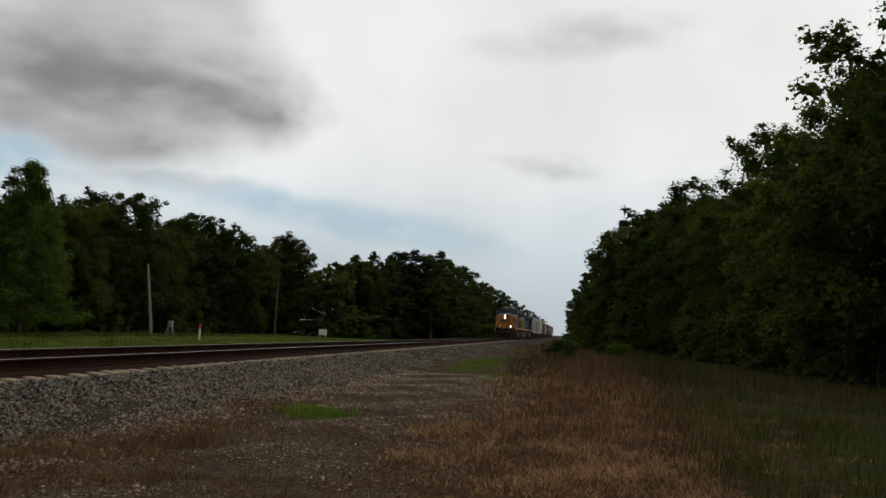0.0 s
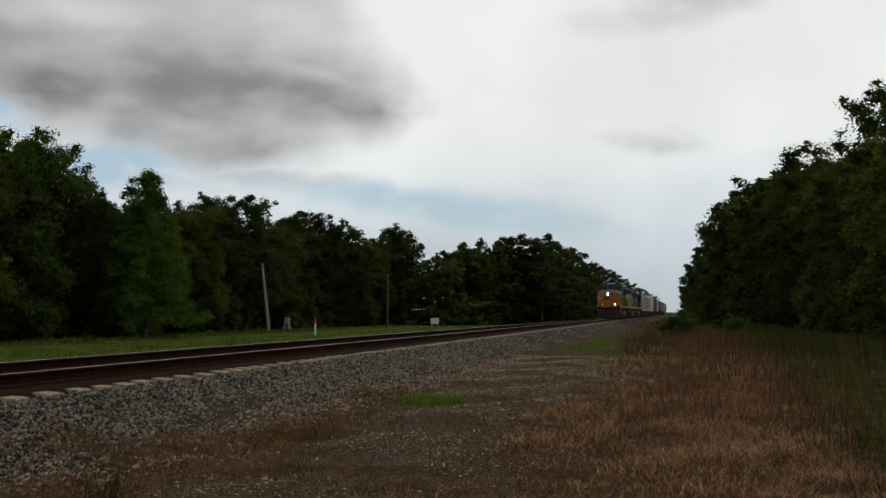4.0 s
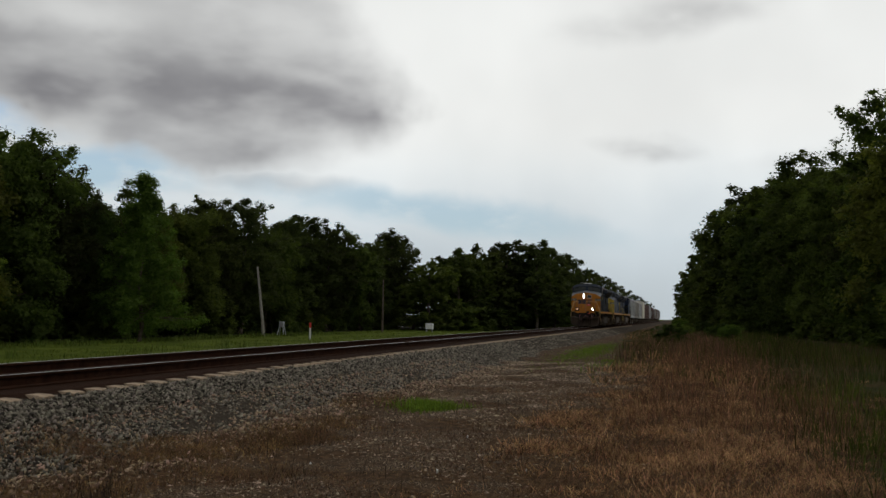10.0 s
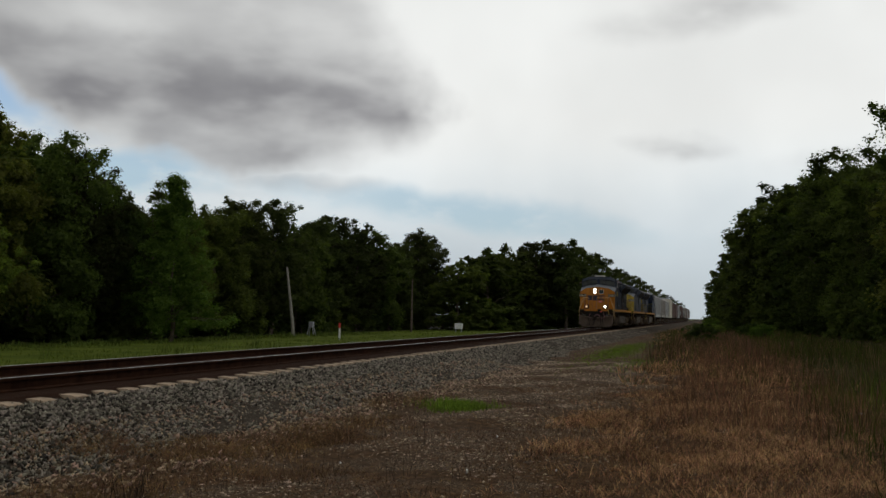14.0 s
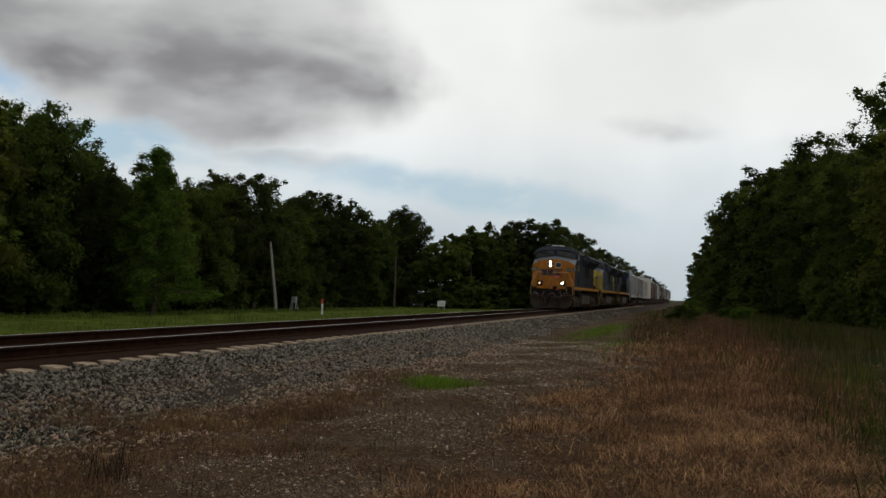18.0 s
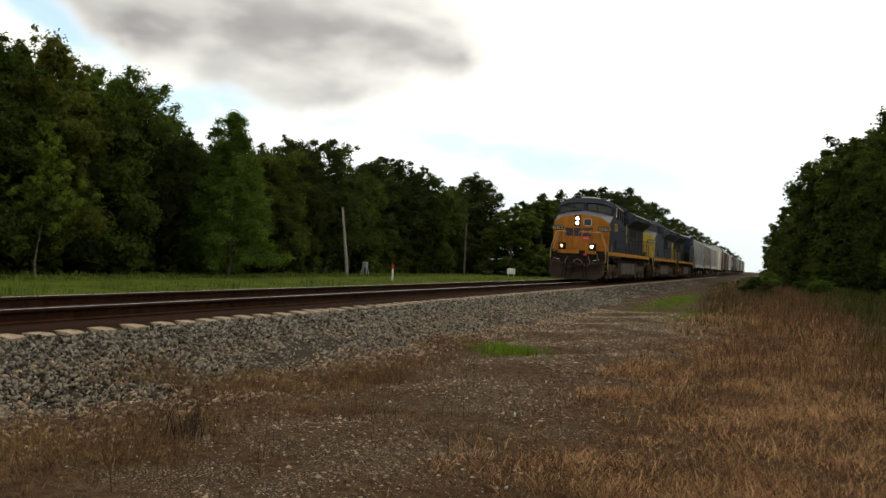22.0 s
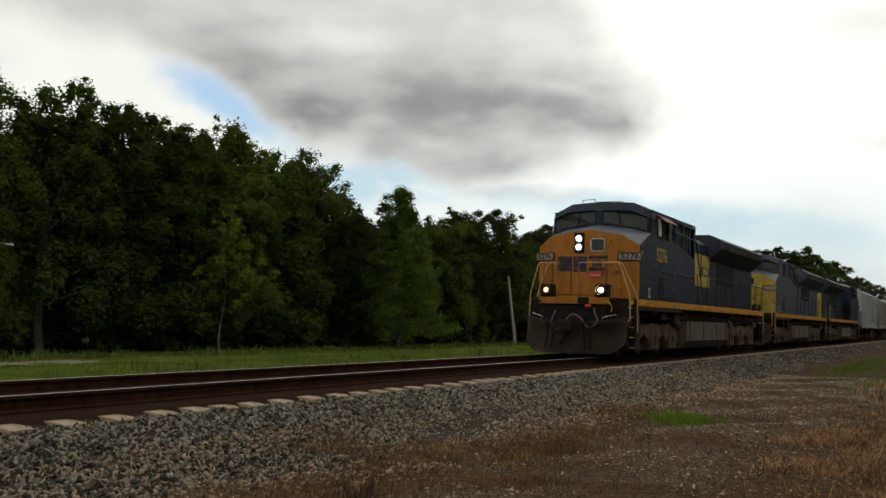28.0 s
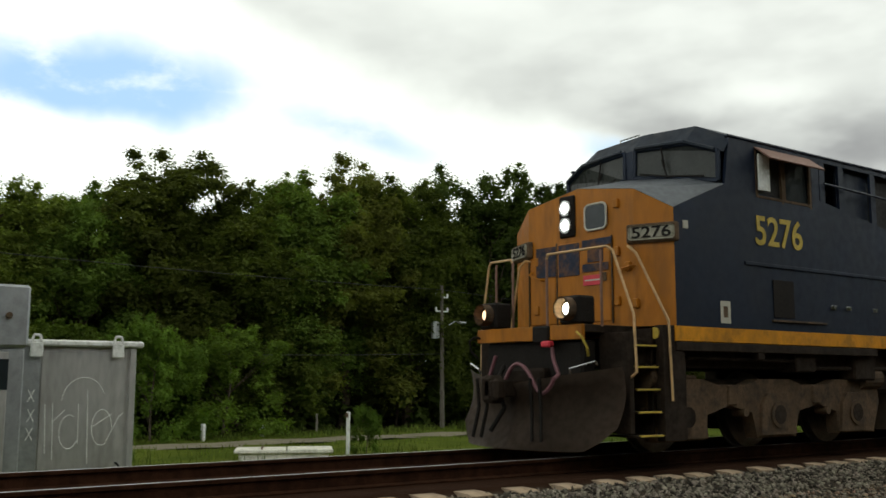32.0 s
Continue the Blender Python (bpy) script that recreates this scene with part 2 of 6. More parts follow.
def ground_material():
    m = bpy.data.materials.new("ground_soil")
    m.use_nodes = True
    t = m.node_tree
    n = Nodes(t)
    bsdf = t.nodes["Principled BSDF"]
    vec = t.nodes.new("ShaderNodeTexCoord").outputs["Object"]
    s = t.nodes.new("ShaderNodeSeparateXYZ")
    t.links.new(vec, s.inputs[0])
    x, y = s.outputs[0], s.outputs[1]
    big, mid, small, grit = n.noise(vec, 0.35, 4), n.noise(vec, 1.6, 5), n.noise(vec, 9.0, 4), n.noise(vec, 55.0, 3)
    xw = n.math("ADD", x, n.math("MULTIPLY", n.math("SUBTRACT", mid, 0.5), 4.5))
    yw = n.math("ADD", y, n.math("MULTIPLY", n.math("SUBTRACT", big, 0.5), 3.0))
    cells = t.nodes.new("ShaderNodeTexVoronoi")
    t.links.new(vec, cells.inputs["Vector"])
    cells.inputs["Scale"].default_value = 52.0
    tint = t.nodes.new("ShaderNodeSeparateColor")
    t.links.new(cells.outputs["Color"], tint.inputs[0])
    flecks = n.noise(vec, 26.0, 4)
    mulch = n.mix(n.ramp(small, 0.3, 0.7), (0.042, 0.026, 0.015), (0.108, 0.066, 0.037))
    pebble = n.mix(n.ramp(tint.outputs[0], 0.25, 1.0), (0.125, 0.084, 0.054), (0.46, 0.345, 0.24))
    pebble = n.mix(n.ramp(cells.outputs["Distance"], 0.25, 0.55), pebble, (0.044, 0.031, 0.020))
    pebble = n.mix(n.ramp(small, 0.50, 0.68, 0.0, 0.7), pebble, mulch)
    bald = n.ramp(n.noise(vec, 0.9, 5, 0.6), 0.41, 0.57)
    soil = n.mix(bald, mulch, pebble)
    dead = n.mix(n.ramp(small, 0.3, 0.7), (0.050, 0.029, 0.015), (0.140, 0.080, 0.038))
    dead = n.mix(n.ramp(flecks, 0.45, 0.65, 0.0, 0.8), dead, (0.035, 0.022, 0.014))
    green = n.mix(n.ramp(small, 0.3, 0.7), (0.022, 0.031, 0.009), (0.044, 0.058, 0.015))
    # dead grass on the strip beside the camera and at the foot of the ballast, green further off
    right = n.math("MAXIMUM", n.ramp(xw, -2.6, -1.2), n.math("MULTIPLY", n.ramp(n.noise(vec, 0.8, 6), 0.52, 0.64), 0.7))
    strip = n.math("MULTIPLY", n.math("MULTIPLY", n.ramp(xw, -7.2, -6.6), n.ramp(xw, -3.9, -4.5)), n.math("MULTIPLY", n.ramp(yw, 12.6, 11.2), n.ramp(small, 0.3, 0.5)))
    color = n.mix(n.math("MAXIMUM", right, n.math("MULTIPLY", strip, 0.8)), soil, dead)
    rg = n.ramp(n.math("SUBTRACT", xw, n.math("MULTIPLY", n.math("MINIMUM", y, 40.0), 0.03)), 0.9, 2.2)
    farg = n.math("MULTIPLY", n.ramp(yw, 42.0, 60.0), n.ramp(xw, -4.6, -3.2))
    color = n.mix(n.math("MULTIPLY", n.math("MAXIMUM", rg, farg), n.ramp(n.noise(vec, 0.5, 5), 0.36, 0.56, 0.25, 0.9)), color, green)
    color = n.mix(n.ramp(x, -11.5, -12.5), color, n.mix(n.ramp(big, 0.35, 0.65), (0.062, 0.084, 0.013), (0.100, 0.124, 0.020)))
    # wood floor painted very dark; the trees' shade is put into its colour
    floor_shade = n.mix(n.ramp(small, 0.3, 0.7), (0.014, 0.012, 0.008), (0.030, 0.025, 0.015))
    color = n.mix(n.ramp(xw, -36.5, -38.5), color, floor_shade)
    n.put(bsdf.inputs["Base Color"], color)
    bsdf.inputs["Roughness"].default_value = 0.95
    bsdf.inputs["Specular IOR Level"].default_value = 0.02
    b = t.nodes.new("ShaderNodeBump")
    b.inputs["Strength"].default_value, b.inputs["Distance"].default_value = 0.8, 0.03
    n.put(b.inputs["Height"], n.math("ADD", small, n.math("MULTIPLY", grit, 0.6)))
    t.links.new(b.outputs[0], bsdf.inputs["Normal"])
    return m


def stained(m, edge, width, color):
    """Rust washed from the rails darkens what lies close to them."""
    t = m.node_tree
    n = Nodes(t)
    bsdf = t.nodes["Principled BSDF"]
    old = bsdf.inputs["Base Color"].links[0].from_socket
    s = t.nodes.new("ShaderNodeSeparateXYZ")
    t.links.new(t.nodes.new("ShaderNodeTexCoord").outputs["Object"], s.inputs[0])
    wob = n.math("ADD", s.outputs[0], n.math("MULTIPLY", n.noise(None, 3.0), 0.15))
    n.put(bsdf.inputs["Base Color"], n.mix(n.ramp(wob, edge, edge - width), old, color))
    return m


def leafy(m, share=0.44):
    """Leaves let part of the light through."""
    t = m.node_tree
    n = Nodes(t)
    bsdf = t.nodes["Principled BSDF"]
    color = bsdf.inputs["Base Color"].links[0].from_socket
    own = t.nodes.new("ShaderNodeObjectInfo").outputs["Random"]
    shift = t.nodes.new("ShaderNodeHueSaturation")
    t.links.new(color, shift.inputs["Color"])
    n.put(shift.inputs["Value"], n.ramp(own, 0.0, 1.0, 0.70, 1.30))
    n.put(shift.inputs["Hue"], n.ramp(n.math("FRACT", n.math("MULTIPLY", own, 9.7)), 0.0, 1.0, 0.487, 0.513))
    color = shift.outputs[0]
    t.links.new(color, bsdf.inputs["Base Color"])
    through_leaf = t.nodes.new("ShaderNodeBsdfTranslucent")
    n.put(through_leaf.inputs["Color"], n.mix(1.0, color, (1.35, 1.5, 0.7), "MULTIPLY"))
    mixed = t.nodes.new("ShaderNodeMixShader")
    mixed.inputs[0].default_value = share
    t.links.new(bsdf.outputs[0], mixed.inputs[1])
    t.links.new(through_leaf.outputs[0], mixed.inputs[2])
    t.links.new(mixed.outputs[0], t.nodes["Material Output"].inputs["Surface"])
    return m


GROUND = ground_material()
# bed darker than its stones: shade between them is put into the colour
BALLAST = material("ballast_bed", (0.06, 0.047, 0.034), 0.9, vary=0.45, scale=16, bump=1.0, bump_scale=30, spec=0.02)
STONE = material("ballast_stone", (0.175, 0.152, 0.12), 0.85, vary=0.25, scale=8, island=0.85, spec=0.06)
TAN_STONE = material("tan_ballast_stone", (0.27, 0.19, 0.13), 0.9, vary=0.25, scale=8, island=0.75, spec=0.06)
TIE = material("concrete_tie", (0.4, 0.3, 0.205), 0.85, vary=0.2, scale=2.5, grime=(0.09, 0.06, 0.045), grime_amount=0.5, bump=0.3, bump_scale=60, spec=0.08)
stained(BALLAST, -8.22, 0.14, (0.030, 0.015, 0.009))
stained(TIE, -8.37, 0.08, (0.030, 0.016, 0.010))
PEBBLE = material("soil_pebble", (0.27, 0.205, 0.145), 0.9, vary=0.25, scale=8, island=0.65, spec=0.06)
RUST = material("rail_rust", (0.04, 0.017, 0.009), 0.9, vary=0.35, scale=6, bump=0.3, bump_scale=80, spec=0.05)
POLISHED = material("rail_polish", (0.66, 0.64, 0.62), 0.5, metal=1.0, vary=0.1, scale=3)
LEAF = material("leaf_broad", (0.062, 0.08, 0.019), 0.75, vary=0.35, scale=0.35, island=0.14, spec=0.06)
LEAF_FRESH_LIT = material("leaf_fresh_lit", (0.1, 0.135, 0.027), 0.75, vary=0.35, scale=0.35, island=0.14, spec=0.06)
LEAF_GUM = material("leaf_gum", (0.112, 0.16, 0.028), 0.75, vary=0.3, scale=0.5, island=0.14, spec=0.08)
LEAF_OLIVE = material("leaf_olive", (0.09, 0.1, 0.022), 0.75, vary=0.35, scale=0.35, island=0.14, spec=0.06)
LEAF_DEEP = material("leaf_deep", (0.056, 0.076, 0.019), 0.75, vary=0.35, scale=0.35, island=0.14, spec=0.06)
LEAF_PINE = material("leaf_pine", (0.046, 0.055, 0.018), 0.75, vary=0.3, scale=0.35, island=0.14, spec=0.06)
LEAF_LIGHT = material("leaf_light", (0.115, 0.165, 0.027), 0.75, vary=0.3, scale=0.5, island=0.14, spec=0.08)
BARK = material("bark", (0.11, 0.085, 0.065), 0.95, vary=0.4, scale=5, bump=0.8, bump_scale=12, spec=0.1)
PALE_BARK = material("pale_bark", (0.17, 0.15, 0.125), 0.95, vary=0.4, scale=6, bump=0.4, bump_scale=25, spec=0.1)
for m in (LEAF, LEAF_GUM, LEAF_FRESH_LIT, LEAF_OLIVE, LEAF_DEEP, LEAF_PINE, LEAF_LIGHT):
    leafy(m)
DRY = material("dry_grass", (0.43, 0.245, 0.122), 0.9, vary=0.3, scale=0.7, island=0.7, spec=0.04)
WITHERED = material("withered_weed", (0.155, 0.09, 0.052), 0.95, vary=0.3, scale=1.0, island=0.6, spec=0.03)
FIELD_GRASS = material("field_grass", (0.1, 0.132, 0.019), 0.85, vary=0.25, scale=0.3, island=0.4, spec=0.05)
GRASS = material("green_grass", (0.085, 0.115, 0.022), 0.85, vary=0.3, scale=0.5, island=0.5, spec=0.06)
WOODPOLE = material("pole_wood", (0.25, 0.225, 0.19), 0.9, vary=0.3, scale=4, bump=0.4, bump_scale=40, stretch=(6, 6, 0.6))
WHITE = material("white_paint", (0.72, 0.72, 0.69), 0.55, vary=0.08, scale=5, grime=(0.3, 0.28, 0.24), grime_amount=0.5)
RED = material("red_paint", (0.55, 0.04, 0.03), 0.5, vary=0.15, scale=5)
METAL = material("galvanised", (0.40, 0.41, 0.42), 0.45, metal=0.75, vary=0.12, scale=1.5, grime=(0.25, 0.25, 0.24), grime_amount=0.5)
ALU = material("aluminium_skin", (0.47, 0.455, 0.44), 0.5, metal=0.6, vary=0.12, scale=1.2, grime=(0.22, 0.20, 0.18), grime_amount=0.4, stretch=(1, 1, 0.3))
WIRE = material("black_wire", (0.03, 0.03, 0.03), 0.6)
CONCRETE = material("concrete", (0.72, 0.69, 0.60), 0.9, vary=0.15, scale=3, grime=(0.3, 0.27, 0.2), grime_amount=0.5, bump=0.3)
ASPHALT = material("lane_gravel", (0.19, 0.165, 0.11), 0.95, vary=0.2, scale=1.5, bump=0.5, bump_scale=40)


# ---------- mesh helpers ----------
def mesh_object(name, verts, faces, mat, parent=None, label="", smooth=False):
    me = bpy.data.meshes.new(name)
    me.from_pydata([tuple(v) for v in verts], [], faces)
    for mt in (mat if isinstance(mat, (list, tuple)) else [mat]):
        me.materials.append(mt)
    if smooth:
        me.shade_smooth()
    ob = new(name, me)
    if parent is not None:
        ob.parent = parent
    if label:
        tagged(ob, label)
    return ob


def quads_mesh(name, corners, mat, parent=None):
    """corners: n x k x 3; each row one free face."""
    n, k = corners.shape[:2]
    me = bpy.data.meshes.new(name)
    me.vertices.add(n * k)
    me.vertices.foreach_set("co", corners.reshape(-1).astype(np.float32))
    me.loops.add(n * k)
    me.loops.foreach_set("vertex_index", np.arange(n * k, dtype=np.int32))
    me.polygons.add(n)
    me.polygons.foreach_set("loop_start", np.arange(0, n * k, k, dtype=np.int32))
    me.polygons.foreach_set("loop_total", np.full(n, k, dtype=np.int32))
    me.materials.append(mat)
    me.update(calc_edges=True)
    ob = new(name, me)
    if parent is not None:
        ob.parent = parent
    return ob


def pieces_mesh(name, verts, faces, mat, parent=None):
    """verts: pieces x v x 3; faces: f x k indices of one piece. All pieces in one mesh."""
    p, v = verts.shape[:2]
    f, k = faces.shape
    idx = (faces[None] + (np.arange(p) * v)[:, None, None]).reshape(-1).astype(np.int32)
    me = bpy.data.meshes.new(name)
    me.vertices.add(p * v)
    me.vertices.foreach_set("co", verts.reshape(-1).astype(np.float32))
    me.loops.add(p * f * k)
    me.loops.foreach_set("vertex_index", idx)
    me.polygons.add(p * f)
    me.polygons.foreach_set("loop_start", np.arange(0, p * f * k, k, dtype=np.int32))
    me.polygons.foreach_set("loop_total", np.full(p * f, k, dtype=np.int32))
    me.materials.append(mat)
    me.update(calc_edges=True)
    ob = new(name, me)
    if parent is not None:
        ob.parent = parent
    return ob


def add_box(bm, lo, hi, bevel=0.0, m=None):
    """A box between two corners, with bevelled edges; m turns it."""
    c = [(a + b) / 2 for a, b in zip(lo, hi)]
    s = [abs(b - a) for a, b in zip(lo, hi)]
    made = bmesh.ops.create_cube(bm, size=1.0, matrix=(m or Matrix()) @ Matrix.Translation(c) @ Matrix.Diagonal((*s, 1)))
    if bevel:
        edges = list({e for v in made["verts"] for e in v.link_edges})
        bmesh.ops.bevel(bm, geom=edges, offset=bevel, segments=1, affect="EDGES", profile=0.5)
    return bm


def add_tube(bm, a, b, r, n=10, r2=None, caps=True):
    """A round bar from a to b."""
    a, b = Vector(a), Vector(b)
    q = (b - a).to_track_quat("Z", "Y").to_matrix().to_4x4()
    bmesh.ops.create_cone(bm, cap_ends=caps, segments=n, radius1=r, radius2=r if r2 is None else r2, depth=(b - a).length,
                          matrix=Matrix.Translation((a + b) / 2) @ q)
    return bm


def add_path(bm, points, r, n=6):
    for p, q in zip(points, points[1:]):
        add_tube(bm, p, q, r, n)
    return bm


def add_prism(bm, outline, lo, hi, axis="x"):
    """An outline in the plane across axis, drawn out from lo to hi."""
    def at(p, w):
        u, v = p
        return (w, u, v) if axis == "x" else (u, w, v) if axis == "y" else (u, v, w)
    a = [bm.verts.new(at(p, lo)) for p in outline]
    b = [bm.verts.new(at(p, hi)) for p in outline]
    bm.faces.new(a)
    bm.faces.new(b[::-1])
    for i in range(len(a)):
        j = (i + 1) % len(a)
        bm.faces.new((a[j], a[i], b[i], b[j]))
    return bm


def part(name, bm, mat, parent, label=""):
    """Links a bmesh as one mesh object under a thing or part."""
    bmesh.ops.recalc_face_normals(bm, faces=bm.faces)
    me = bpy.data.meshes.new(name)
    bm.to_mesh(me)
    bm.free()
    for mt in (mat if isinstance(mat, (list, tuple)) else [mat]):
        me.materials.append(mt)
    ob = new(name, me)
    if parent is not None:
        ob.parent = parent
    if label:
        tagged(ob, label)
    return ob


def boxed(name, lo, hi, mat, parent, bevel=0.01, label=""):
    return part(name, add_box(bmesh.new(), lo, hi, bevel), mat, parent, label)


def thing(name, m, label, category, group="", kind=""):
    ob = new(name)
    ob.matrix_basis = m
    return tagged(ob, label, category, group, kind)


rng = np.random.default_rng(7)


# ---------- ground ----------
def ground_height(x, y):
    """The lie of the land: level beside the camera, a low bed under the track, a field lower down beyond it."""
    drop = np.clip((-13.2 - x) / 4.5, 0, 1)
    drop = drop * drop * (3 - 2 * drop)
    z = FIELD * drop
    rough = 0.03 * np.sin(1.3 * x + 0.7 * y) * np.sin(0.9 * y - 0.4 * x) + 0.02 * np.sin(3.1 * x - 1.7 * y)
    rise = 0.25 * np.clip((x - 1.0) / 12, 0, 1)
    return z + rough * np.clip(1 - np.abs(y) / 200, 0.1, 1) + rise


def grid_lines(stops):
    out = []
    for lo, hi, step in stops:
        out += list(np.arange(lo, hi, step))
    return np.array(out + [stops[-1][1]])


gx = grid_lines([(-3000, -400, 650), (-400, -60, 68), (-60, -18, 3), (-18, 6, 0.5), (6, 30, 3), (30, 400, 74), (400, 3000, 650)])
gy = grid_lines([(-3000, -200, 700), (-200, -10, 38), (-10, 40, 0.5), (40, 120, 4), (120, 400, 28), (400, 4000, 900)])
GX, GY = np.meshgrid(gx, gy)
gverts = np.stack([GX, GY, ground_height(GX, GY)], -1).reshape(-1, 3)
nx, ny = len(gx), len(gy)
gi = np.arange((ny - 1) * nx).reshape(ny - 1, nx)[:, :-1].ravel()
gfaces = np.stack([gi, gi + 1, gi + nx + 1, gi + nx], 1).tolist()
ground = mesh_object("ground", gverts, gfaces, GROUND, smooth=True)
tagged(ground, "bare gravelly soil with dead brown and green grass beside a railway", "ground", kind="structure")

# ballast bed
BED = [(-14.6, -0.55), (-12.0, 0.37), (-8.66, 0.415), (-8.46, 0.408), (-8.36, 0.345), (-8.12, 0.335), (-7.5, 0.28), (-6.6, 0.10), (-5.5, -0.05)]


def bed_height(x):
    return np.interp(x, [p[0] for p in BED], [p[1] for p in BED])


def uneven(x, y):
    """The bed's own small humps."""
    return 0.03 * np.sin(x * 5.1 + y * 3.3) * np.sin(y * 2.1) * np.clip((x + 9) / 1.5, 0, 1)


by = grid_lines([(-120, -10, 10), (-10, 40, 0.25), (40, 120, 2), (120, 900, 30)])
bx = np.concatenate([np.array([-14.6, -13.4, -12.0, -11.0, -10.0, -9.2, -8.66, -8.46, -8.36, -8.25]), np.arange(-8.1, -5.3, 0.2)])
BX, BY = np.meshgrid(bx, by)
bverts = np.stack([BX + 0.25 * np.sin(BY * 0.6) * np.clip((BX + 7.4) / 2, 0, 1), BY, bed_height(BX) + uneven(BX, BY)], -1).reshape(-1, 3)
nbx = len(bx)
bi = np.arange((len(by) - 1) * nbx).reshape(-1, nbx)[:, :-1].ravel()
ballast = mesh_object("ballast_bed", bverts, np.stack([bi, bi + 1, bi + nbx + 1, bi + nbx], 1).tolist(), BALLAST, smooth=True)
tagged(ballast, "bed of crushed grey stone under the railway track", "track bed", kind="structure")

# loose stones on the shoulder
LUMP = np.array([[-1, 0.15, -0.1], [1, -0.1, 0.1], [0.1, -1, 0.2], [-0.15, 1, -0.2], [0.2, 0.1, -0.8], [-0.1, -0.15, 0.9]])
LUMP_FACES = np.array([[0, 2, 5], [2, 1, 5], [1, 3, 5], [3, 0, 5], [2, 0, 4], [1, 2, 4], [3, 1, 4], [0, 3, 4]])


def stones(count, xs, ys, size, height):
    """Broken stones: angular lumps with uneven corners, turned every way."""
    x, y = xs(count), ys(count)
    v = LUMP[None] * rng.uniform(0.55, 1.3, (count, 6, 3)) * rng.uniform(0.35, 1.5, (count, 1, 3))
    q = rng.normal(size=(count, 4))
    q /= np.linalg.norm(q, axis=1)[:, None]
    w, a, b, c = q.T
    rot = np.stack([np.stack([1 - 2 * (b * b + c * c), 2 * (a * b - c * w), 2 * (a * c + b * w)], -1),
                    np.stack([2 * (a * b + c * w), 1 - 2 * (a * a + c * c), 2 * (b * c - a * w)], -1),
                    np.stack([2 * (a * c - b * w), 2 * (b * c + a * w), 1 - 2 * (a * a + b * b)], -1)], 1)
    v = np.einsum("nij,nkj->nki", rot, v) * rng.uniform(size[0], size[1], (count, 1, 1))
    v += np.stack([x, y, height(x, y) + rng.uniform(-0.01, 0.015, count)], -1)[:, None]
    return v


near_y = lambda lo, hi, p: (lambda n: lo + (hi - lo) * rng.random(n) ** p)
heap = stones(76000, lambda n: -8.25 + 2.7 * rng.random(n) ** 1.05, near_y(-2, 44, 1.4), (0.016, 0.038), lambda x, y: bed_height(x) + uneven(x, y))
skirt = stones(20000, lambda n: -7.1 + 2.3 * rng.random(n) ** 1.3, near_y(-3, 30, 1.5), (0.012, 0.036), lambda x, y: np.maximum(ground_height(x, y), bed_height(x) + uneven(x, y)))
chips = pieces_mesh("tan_stones", skirt, LUMP_FACES, TAN_STONE)
tagged(chips, "pale tan stones at the foot of the ballast", "gravel", kind="stuff")
pebbles = pieces_mesh("ballast_stones", heap, LUMP_FACES, STONE)
tagged(pebbles, "loose angular grey ballast stones on the shoulder", "gravel", kind="stuff")
heap = stones(12000, lambda n: rng.uniform(-8.3, -5.3, n), near_y(38, 110, 1.5), (0.03, 0.06), lambda x, y: bed_height(x) - 0.02)
far_stones = pieces_mesh("far_ballast_stones", heap, LUMP_FACES, STONE)
tagged(far_stones, "grey ballast stones further along the shoulder", "gravel", kind="stuff")
CHIP = np.array([[-1, -1, 0], [1, -1, 0], [1, 1, 0], [-1, 1, 0], [0, 0, 0.7]], float)
CHIP_FACES = np.array([[0, 1, 4], [1, 2, 4], [2, 3, 4], [3, 0, 4]])
count = 150000
cx, cy = 1.2 - 7.4 * rng.random(count) ** 0.6, near_y(-4, 34, 1.35)(count)
bare = np.sin(cx * 2.1 + 1.7 * np.sin(cy * 1.3)) + np.sin(cy * 1.7 + 1.3 * np.sin(cx * 2.3) + 2.0) + rng.normal(size=count) * 0.7 > -0.15
cx, cy = cx[bare], cy[bare]
count = len(cx)
loose = CHIP[None] * rng.uniform(0.4, 1.3, (count, 5, 3)) * 0.0044 * np.exp(rng.normal(size=(count, 1, 1)) * 0.5) * (1 + 0.04 * cy)[:, None, None]
ca = rng.uniform(0, 6.283, count)
loose[:, :, :2] = np.stack([loose[:, :, 0] * np.cos(ca)[:, None] - loose[:, :, 1] * np.sin(ca)[:, None], loose[:, :, 0] * np.sin(ca)[:, None] + loose[:, :, 1] * np.cos(ca)[:, None]], -1)
loose += np.stack([cx, cy, np.maximum(ground_height(cx, cy), bed_height(cx)) + 0.002], -1)[:, None]
grit = pieces_mesh("scattered_gravel", loose, CHIP_FACES, PEBBLE)
tagged(grit, "small scattered stones on bare soil", "gravel", kind="stuff")

